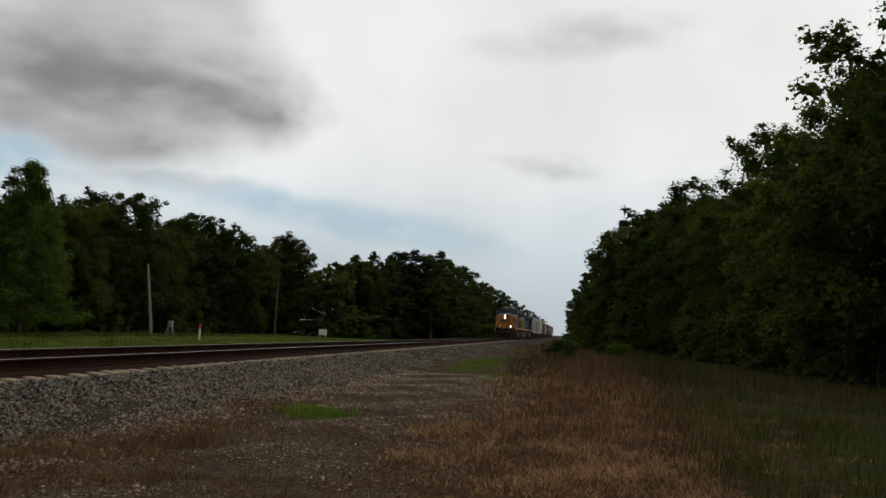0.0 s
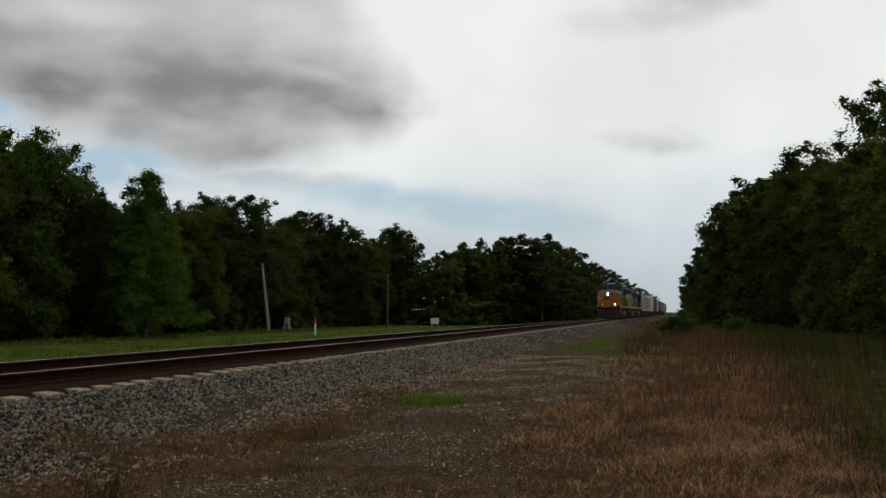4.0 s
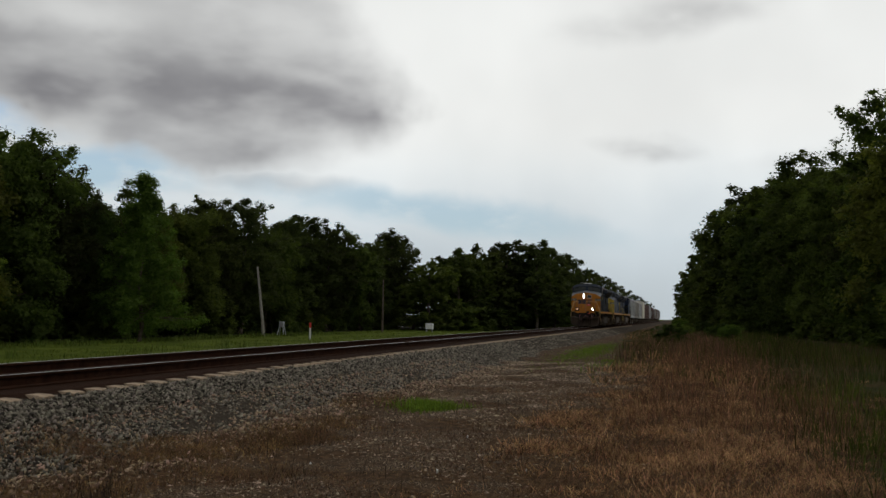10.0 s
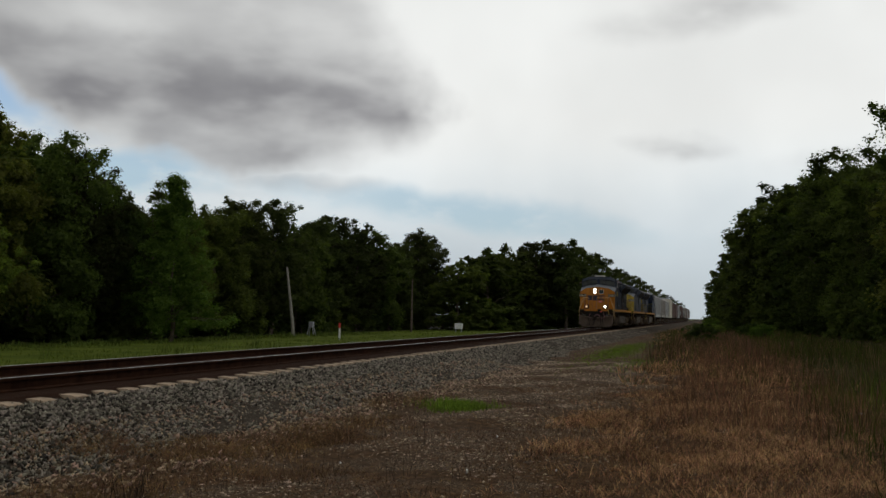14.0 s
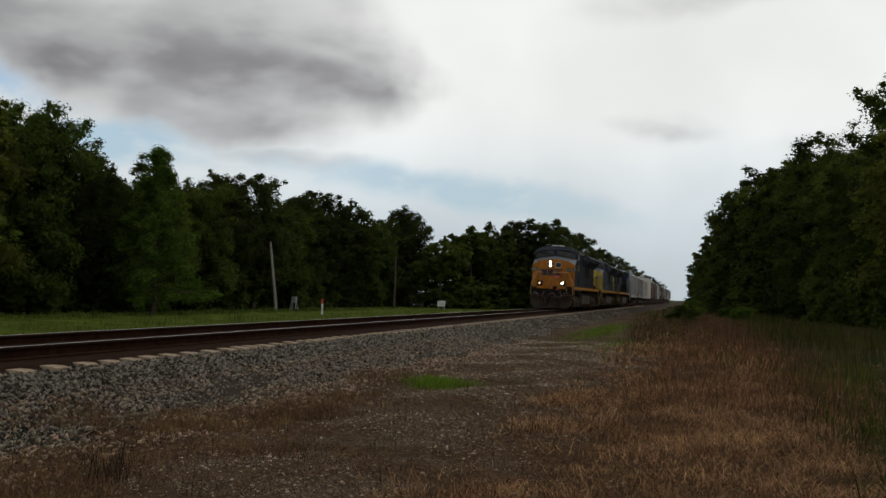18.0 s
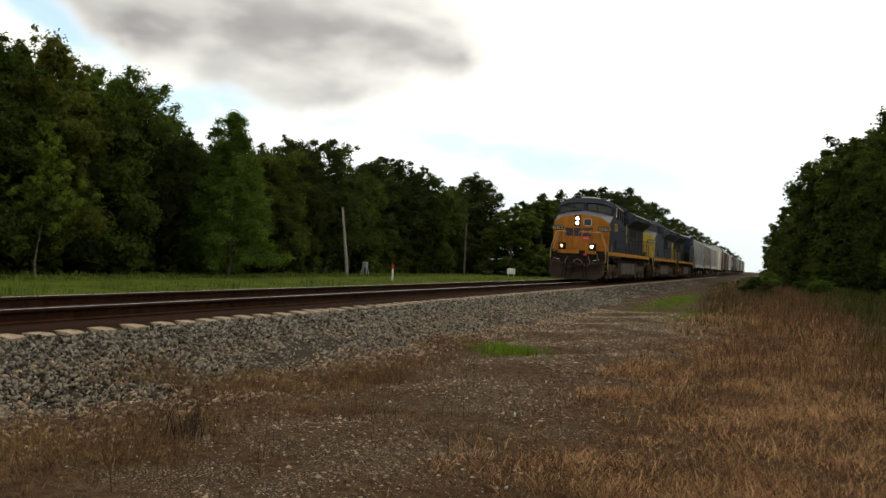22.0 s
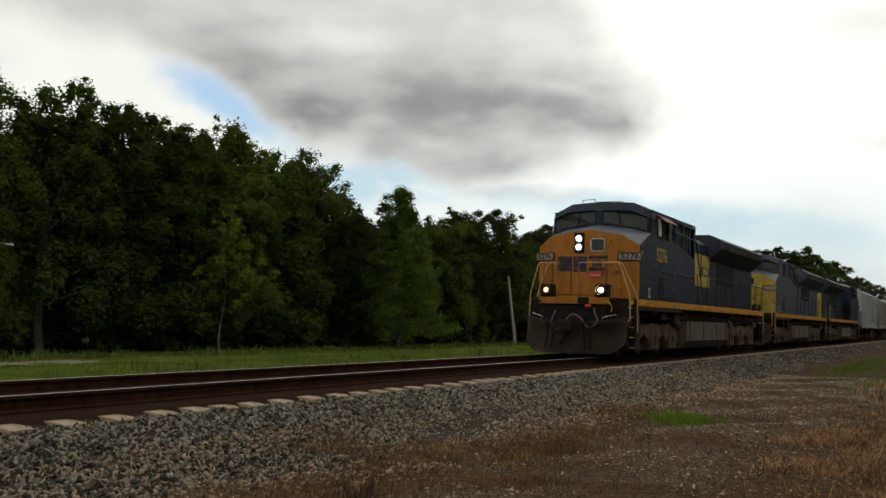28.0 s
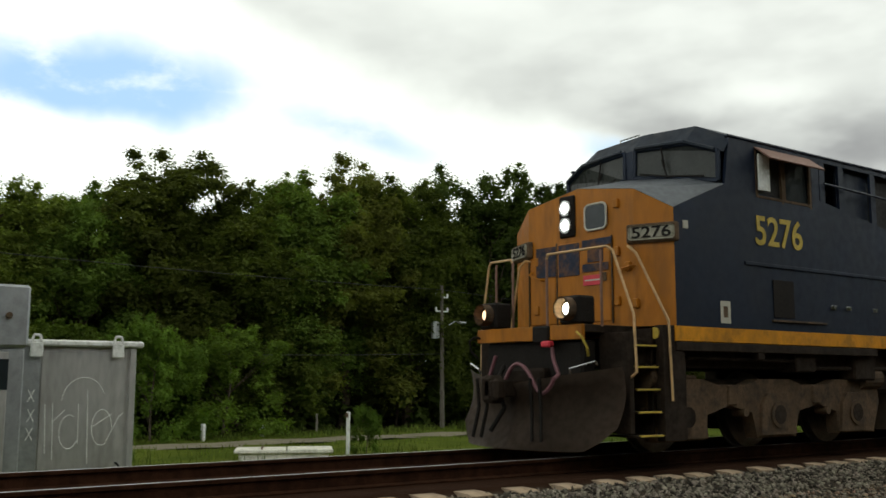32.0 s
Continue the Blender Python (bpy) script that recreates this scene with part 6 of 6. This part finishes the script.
for y in (-0.72, 0.62):
    lug = boxed("lifting_lug", (0.09, y - 0.10, HT - 0.30), (0.13, y + 0.10, HT - 0.06), WHITE, hut, 0.012)
    bm = bmesh.new()
    add_path(bm, [(0.11, y - 0.08, HT - 0.06), (0.11, y - 0.05, HT + 0.06), (0.11, y + 0.05, HT + 0.06), (0.11, y + 0.08, HT - 0.06)], 0.022, 6)
    part("lug_ring", bm, WHITE, lug)
CHALK = material("chalk_mark", (0.88, 0.88, 0.85), 0.9, vary=0.15, scale=10)
SOOT = material("dark_mark", (0.02, 0.02, 0.02), 0.9, vary=0.15, scale=10)


def scrawl(strokes, mat, r=0.007):
    """Chalk strokes on the panel; (y, height) from the panel's middle."""
    bm = bmesh.new()
    for pts in strokes:
        add_path(bm, [(0.034 if y < -0.6 else 0.024, y, z) for y, z in pts], r, 5)
    part("scrawl", bm, mat, hut)


zc = HT * 0.52
arc = lambda cy, cz, ry, rz, a0, a1, n=12: [(cy + ry * math.cos(radians(a0 + (a1 - a0) * k / n)), cz + rz * math.sin(radians(a0 + (a1 - a0) * k / n))) for k in range(n + 1)]
scrawl([[(-0.52, zc + 0.28), (-0.49, zc - 0.52)], [(-0.40, zc + 0.30), (-0.37, zc - 0.62)], [(-0.40, zc - 0.02), (-0.20, zc + 0.18)], arc(-0.12, zc - 0.18, 0.16, 0.28, 60, 330),
        [(0.02, zc + 0.28), (0.03, zc - 0.38)], [(0.16, zc + 0.52), (0.20, zc - 0.72)], arc(0.42, zc - 0.12, 0.17, 0.30, 0, 300), [(0.27, zc - 0.10), (0.58, zc + 0.10)],
        [(0.50, zc - 0.36), (0.70, zc + 0.05), (0.78, zc + 0.12)], arc(0.1, zc + 0.3, 0.36, 0.42, 20, 175)], CHALK)
scrawl([[(-0.80 + dy, z0 + 0.1 * s), (-0.70 + dy, z0 - 0.1 * s)] for z0, dy in ((zc + 0.42, 0), (zc + 0.10, 0.01), (zc - 0.20, 0)) for s in (-1, 1)], CHALK, 0.008)
scrawl([arc(0.66, zc - 0.88, 0.10, 0.16, -60, 90), [(0.26, zc - 0.98), (0.30, zc - 0.98)], [(0.42, zc - 0.96), (0.47, zc - 0.96)]], SOOT, 0.02)

relay = thing("relay_case", pose(-15.4, 2.85, gz(-15.4, 2.8)), "tall galvanised relay case with a hood, beside the signal house", "signal cabinet")
RZ = 2.95 - gz(-15.4, 2.8)
boxed("case_body", (-0.7, -0.7, 0), (0.0, 0.84, RZ - 0.95), METAL, relay, 0.02)
boxed("case_hood", (-0.75, -0.75, RZ - 0.93), (0.04, 0.88, RZ), METAL, relay, 0.04)
boxed("case_door", (0.003, -0.55, 0.1), (0.02, 0.62, RZ - 1.0), ALU, relay, 0.008)
boxed("door_window", (0.02, 0.3, RZ - 1.55), (0.026, 0.62, RZ - 1.1), WINDOW, relay, 0.004)
bm = bmesh.new()
add_tube(bm, (0.04, 0.58, RZ - 0.46), (0.10, 0.58, RZ - 0.46), 0.045, 10)
part("hood_knob", bm, TRUCK, relay)

# lane beyond the field's near half
bm = bmesh.new()
lane_y = np.linspace(-60, 34, 48)
edge = [[bm.verts.new((-30.9 + w + 0.25 * math.sin(y * 0.2) - 0.0009 * y * y * (y > 0), y, gz(-31, y) + 0.012)) for w in (-1.15, 1.15)] for y in lane_y]
for r0, r1 in zip(edge, edge[1:]):
    bm.faces.new((r0[0], r0[1], r1[1], r1[0]))
lane = part("lane", bm, ASPHALT, None)
tagged(lane, "narrow pale gravel lane through the grass", "lane", kind="structure")

# pale stones and litter on the bare soil
PALE = material("pale_stone", (0.75, 0.74, 0.70), 0.8, vary=0.1, scale=8)
for i, (x, y, s) in enumerate(((-3.7, 9.6, 0.028), (-1.5, 9.9, 0.022), (-1.6, 6.4, 0.030), (-2.3, 9.4, 0.020), (2.35, 17.2, 0.06), (-2.6, 12.2, 0.022))):
    v = stones(1, lambda n, a=x: np.array([a]), lambda n, b=y: np.array([b]), (s, s), lambda a, b: ground_height(a, b) + 0.02)
    ob = pieces_mesh("pale_stone", v, LUMP_FACES, PALE)
    tagged(ob, "small pale stone lying on bare soil", "stone", "pale stones")


# ---------- grasses and weeds ----------
def blades(name, x, y, h, w, mat, label, bend=0.45, base=None):
    """Blades of grass: each a bent tapering strip of its own."""
    n = len(x)
    z = (ground_height(x, y) if base is None else base(x, y)) - 0.006
    a, b = rng.uniform(0, 2 * np.pi, n), rng.uniform(0, 2 * np.pi, n)
    reach = (0.15 + rng.random(n)) * bend * h * 0.6
    lean = np.stack([np.cos(a), np.sin(a)], -1) * reach[:, None]
    side = np.stack([np.cos(b), np.sin(b)], -1) * w[:, None]
    droop = np.clip(0.3 * bend, 0, 0.6) * rng.uniform(0.4, 1.0, n)
    v = np.zeros((n, 5, 3))
    for k, s, wide, sgn in ((0, 0.0, 1.0, -1), (1, 0.0, 1.0, 1), (2, 0.6, 0.7, -1), (3, 0.6, 0.7, 1), (4, 1.0, 0.0, 0)):
        v[:, k, 0] = x + lean[:, 0] * s ** 1.4 + sgn * side[:, 0] * wide * 0.5
        v[:, k, 1] = y + lean[:, 1] * s ** 1.4 + sgn * side[:, 1] * wide * 0.5
        v[:, k, 2] = z + h * (s - droop * s * s)
    ob = pieces_mesh(name, v, np.array([[0, 1, 3], [0, 3, 2], [2, 3, 4]]), mat)
    return tagged(ob, label, "grass", kind="stuff")


def tufts(count, per, xs, ys, spread):
    cx, cy = xs(count), ys(count)
    r = spread * rng.uniform(0.5, 1.5, count)
    k = np.repeat(np.arange(count), per)
    return cx[k] + rng.normal(size=len(k)) * r[k], cy[k] + rng.normal(size=len(k)) * r[k], k


U = rng.uniform
def patchy(x, y, s, keep):
    """True where a slow wavy pattern is high: growth in patches."""
    w = np.sin(x * s + 1.7 * np.sin(y * s * 0.6)) + np.sin(y * s * 0.8 + 1.3 * np.sin(x * s * 1.1) + 2.0) + 0.6 * np.sin((x + y) * s * 2.3)
    return w > keep


ROUGH = material("rough_grass", (0.058, 0.069, 0.013), 0.9, vary=0.35, scale=0.4, island=0.5, spec=0.04)
RUSSET = material("russet_stalk", (0.22, 0.108, 0.055), 0.95, vary=0.3, scale=0.8, island=0.6, spec=0.03)
OCHRE = material("ochre_straw", (0.25, 0.155, 0.065), 0.95, vary=0.35, scale=1.2, island=0.5, spec=0.03)
TWIG = material("dark_twig", (0.035, 0.024, 0.018), 0.95, vary=0.3, scale=3.0, island=0.4, spec=0.1)
# dead straw on the camera's side: dense drooping tufts in patches, thinner growth between them
STRAW = [(-0.5, 7.1, 1.1, 0.6, 330), (1.2, 8.0, 0.9, 1.0, 200), (-1.7, 14.5, 0.45, 0.55, 120), (-1.2, 11.4, 0.45, 0.45, 80), (0.4, 11.3, 0.8, 1.2, 280),
         (0.7, 15.5, 1.0, 2.0, 300), (1.2, 20.0, 1.1, 2.5, 260), (-0.6, 17.5, 0.5, 1.2, 100), (0.6, 27.0, 1.3, 5.0, 320)]
cx = np.concatenate([a + rng.normal(size=n) * sa for a, b, sa, sb, n in STRAW])
cy = np.concatenate([b + rng.normal(size=n) * sb for a, b, sa, sb, n in STRAW])
cx = np.concatenate([cx, -1.5 + 3.4 * rng.random(1000)])
cy = np.concatenate([cy, -3 + 45 * rng.random(1000) ** 1.4])
cx[-1000:] += 0.03 * cy[-1000:]
good = cx > -2.2
cx, cy = cx[good], cy[good]
k = np.repeat(np.arange(len(cx)), 46)
wide = (0.05 + 0.07 * rng.random(len(cx)))[k] * (1 + 0.02 * cy[k])
x, y = cx[k] + rng.normal(size=len(k)) * wide, cy[k] + rng.normal(size=len(k)) * wide
hh = (0.07 + 0.15 * rng.random(len(cx)) ** 1.3)[k] * U(0.45, 1.2, len(k))
shed = rng.random(len(cx))[k] < 0.30
for flag, mt, name, text in ((~shed, DRY, "dead_grass", "drooping tufts of dead straw-brown grass"), (shed, WITHERED, "brown_grass", "dark brown tufts of dead grass")):
    blades(name, x[flag], y[flag], hh[flag], U(0.0020, 0.0044, flag.sum()) * (1 + 0.035 * y[flag]), mt, text, 1.9)
x, y, k = tufts(3000, 24, lambda n: -2.8 + 6.5 * rng.random(n), lambda n: -3 + 41 * rng.random(n) ** 1.3, 0.22)
x = x + 0.03 * y
keep = (x > -2.3 + 0.8 * np.sin(y * 0.9)) & (x < 2.4)
x, y = x[keep], y[keep]
blades("withered_mat", x, y, U(0.03, 0.12, len(x)), U(0.003, 0.006, len(x)) * (1 + 0.02 * y), WITHERED, "flattened dark brown dead grass", 2.6)
# a curtain of thin dead stalks further along
x, y, k = tufts(1200, 9, lambda n: U(-1.1, 2.2, n), lambda n: 14 + 60 * rng.random(n) ** 1.15, 0.22)
x = x + 0.02 * y
tall = (0.22 + 0.60 * rng.random(1200) ** 1.5)[k] * U(0.5, 1.1, len(x))
red = (rng.random(1200) < 0.4)[k]
blades("dry_stalks", x[red], y[red], tall[red], U(0.004, 0.007, red.sum()) * (1 + 0.014 * y[red]), RUSSET, "thin upright russet dead stalks", 0.5)
blades("brown_stalks", x[~red], y[~red], tall[~red], U(0.004, 0.007, (~red).sum()) * (1 + 0.014 * y[~red]), WITHERED, "thin upright brown dead stalks", 0.6)
# withered growth at the foot of the ballast
WEEDS = [(-6.1, 9.3, 0.45, 0.35, 110), (-5.3, 9.9, 0.40, 0.55, 150), (-4.8, 11.4, 0.32, 0.7, 150), (-4.6, 13.0, 0.3, 0.6, 70), (-5.1, 5.8, 0.5, 0.6, 150), (-5.0, 7.2, 0.35, 0.4, 90),
         (-4.2, 8.6, 0.5, 0.5, 60), (-5.2, 16.5, 0.35, 0.8, 90), (-4.4, 6.2, 0.5, 0.5, 60)]
cx = np.concatenate([a + rng.normal(size=n) * sa for a, b, sa, sb, n in WEEDS])
cy = np.concatenate([b + rng.normal(size=n) * sb for a, b, sa, sb, n in WEEDS])
k = np.repeat(np.arange(len(cx)), 44)
x, y = cx[k] + rng.normal(size=len(k)) * 0.09, cy[k] + rng.normal(size=len(k)) * 0.09
hh = (0.05 + 0.14 * rng.random(len(cx)) ** 1.4)[k] * U(0.4, 1.2, len(k))
ochre = (rng.random(len(cx)) < 0.45)[k]
on_bed = lambda a, b: np.maximum(ground_height(a, b), bed_height(a))
blades("withered_weeds", x[~ochre], y[~ochre], hh[~ochre], U(0.0025, 0.005, (~ochre).sum()), WITHERED, "low withered brown weeds at the ballast's foot", 1.6, on_bed)
blades("withered_straw", x[ochre], y[ochre], hh[ochre], U(0.002, 0.0045, ochre.sum()), OCHRE, "low ochre straw at the ballast's foot", 1.7, on_bed)
x, y, k = tufts(2600, 20, lambda n: -0.2 - 5.4 * rng.random(n), lambda n: 3.5 + 20 * rng.random(n) ** 1.3, 0.15)
keep = patchy(x, y, 2.0, -0.3)
x, y = x[keep], y[keep]
blades("soil_weeds", x, y, U(0.015, 0.07, len(x)), U(0.003, 0.006, len(x)) * (1 + 0.02 * y), WITHERED, "sparse dead weeds on bare soil", 2.6)
x, y, k = tufts(1600, 18, lambda n: -0.2 - 5.8 * rng.random(n), lambda n: 3.5 + 18 * rng.random(n) ** 1.3, 0.14)
keep = patchy(x + 3, y, 1.6, 0.4)
x, y = x[keep], y[keep]
blades("soil_straw", x, y, U(0.015, 0.06, len(x)), U(0.0018, 0.004, len(x)) * (1 + 0.02 * y), OCHRE, "scattered mats of straw on bare soil", 2.8)
x, y, k = tufts(150, 5, lambda n: U(-5.8, -1.2, n), lambda n: 5.0 + 14 * rng.random(n) ** 1.3, 0.06)
blades("dead_twigs", x, y, 0.05 + 0.30 * rng.random(len(x)) ** 1.8, U(0.003, 0.006, len(x)), TWIG, "thin dark dead weed stalks", 0.5)
x, y, k = tufts(5, 16, lambda n: -4.3 + 0.25 * rng.normal(size=n), lambda n: 6.9 + 0.2 * rng.normal(size=n), 0.07)
blades("dead_twigs", x, y, U(0.10, 0.42, len(x)), U(0.004, 0.007, len(x)), TWIG, "clump of dark dead weed stalks", 0.4)
FRESH_GRASS = material("fresh_grass", (0.15, 0.23, 0.025), 0.85, vary=0.2, scale=0.8, island=0.4, spec=0.05)
WEED_LEAF = material("weed_leaf", (0.100, 0.125, 0.018), 0.85, vary=0.3, scale=0.8, island=0.4, spec=0.05)
# green patches
for cx, cy, sx, sy, n in ((-4.1, 16.1, 0.28, 0.38, 2200), (-4.0, 46.0, 0.45, 6.0, 6000), (-2.4, 34.0, 0.4, 3.0, 900)):
    x, y = cx + rng.normal(size=n) * sx, cy + rng.normal(size=n) * sy
    blades("green_patch", x, y, U(0.05, 0.16, n), U(0.006, 0.012, n), FRESH_GRASS, "small mat of fresh green grass", 0.9)
# green grass towards the wood on the camera's side
x, y, k = tufts(2200, 14, lambda n: 1.3 + 9 * rng.random(n), lambda n: 7 + 55 * rng.random(n) ** 1.4, 0.2)
x = x + 0.025 * np.minimum(y, 40)
keep = patchy(x, y, 0.9, -0.9)
x, y = x[keep], y[keep]
dry = rng.random(len(x)) < 0.25
blades("rough_dry_grass", x[dry], y[dry], U(0.2, 0.6, dry.sum()), U(0.005, 0.010, dry.sum()), WITHERED, "tall dry stems among green grass", 0.6)
x, y = x[~dry], y[~dry]
blades("rough_grass", x, y, U(0.12, 0.45, len(x)), U(0.006, 0.012, len(x)), ROUGH, "rough uncut green grass", 0.6)
x, y, k = tufts(900, 16, lambda n: U(-2.4, 7.0, n), lambda n: U(34, 110, n), 0.35)
brown = rng.random(len(x)) < np.where(x > 2.2, 0.15, 0.75)
blades("verge_stalks", x[brown], y[brown], U(0.3, 0.8, brown.sum()), U(0.010, 0.02, brown.sum()), WITHERED, "tall brown dead stalks on the verge", 0.5)
blades("rough_grass", x[~brown], y[~brown], U(0.3, 0.8, (~brown).sum()), U(0.010, 0.022, (~brown).sum()), ROUGH, "rough uncut green grass", 0.5)
x, y, k = tufts(110, 30, lambda n: U(1.9, 5.5, n), lambda n: U(8.5, 24, n), 0.13)
blades("leafy_weeds", x, y, (0.15 + 0.35 * rng.random(110))[k] * U(0.3, 1.1, len(x)), U(0.006, 0.013, len(x)), WEED_LEAF, "yellow-green leafy weeds", 1.0)
# the strip beside the ballast further on: straw and low green growth
x, y, k = tufts(2600, 12, lambda n: -5.9 + 7.5 * rng.random(n), lambda n: 24 + 110 * rng.random(n) ** 1.5, 0.3)
keep = patchy(x, y, 0.8, -0.7) & (x > np.clip(-2.0 - 0.05 * (y - 40), -4.9, -2.0) + 0.5 * np.sin(y * 0.4))
x, y = x[keep], y[keep]
dry = rng.random(len(x)) < np.clip(0.75 - (y - 24) * 0.006, 0.3, 0.8)
blades("verge_straw", x[dry], y[dry], U(0.08, 0.4, dry.sum()), U(0.010, 0.022, dry.sum()), DRY, "straw-brown dead grass on the verge", 1.2)
blades("verge_grass", x[~dry], y[~dry], U(0.08, 0.45, (~dry).sum()), U(0.010, 0.022, (~dry).sum()), ROUGH, "low green growth on the verge", 1.0)
# the field beyond the track
x, y, k = tufts(3800, 9, lambda n: -15.5 - 21 * rng.random(n) ** 0.9, lambda n: -2 + 122 * rng.random(n) ** 1.3, 0.35)
keep = np.abs(x + 30.9) > 1.0
blades("field_grass", x[keep], y[keep], U(0.06, 0.24, keep.sum()), U(0.012, 0.03, keep.sum()), FIELD_GRASS, "bright green field grass", 0.6)
x, y, k = tufts(420, 30, lambda n: U(-36.5, -33.0, n), lambda n: 2 + 95 * rng.random(n), 0.28)
blades("tall_weeds", x, y, (0.12 + 0.45 * rng.random(420) ** 2.0)[k] * U(0.4, 1.1, len(x)), U(0.02, 0.05, len(x)), GRASS, "tall green weeds at the field's edge", 0.9)
x, y, k = tufts(60, 20, lambda n: U(-27, -18, n), lambda n: U(6, 60, n), 0.2)
blades("tall_weeds", x, y, U(0.3, 0.7, len(x)), U(0.01, 0.03, len(x)), GRASS, "tall green weeds in the field", 0.5)


# ---------- what moves ----------
def motions():
    """The train rolls along the track at an even pace, and its wheels turn with it."""
    times = [0.0, 0.1] + [float(i) for i in range(1, 32)] + [31.9, 32.0]
    for ob in TRAIN:
        back, turn = OFFSET[ob.name]
        walk(ob, [(t, pose(TRACK, TRAIN_Y0 + back + TRAIN_V * t, RAIL_TOP, 0, 0, turn)) for t in times])
    ticks = [i * 0.16 for i in range(200)] + [32.0]
    for ob, y, r in WHEELS:
        way = -1 if OFFSET[ob.parent.name][1] else 1
        walk(ob, [(t, pose(0, y, r, -way * math.degrees(TRAIN_V * t / r), 0, 0)) for t in ticks])


motions()
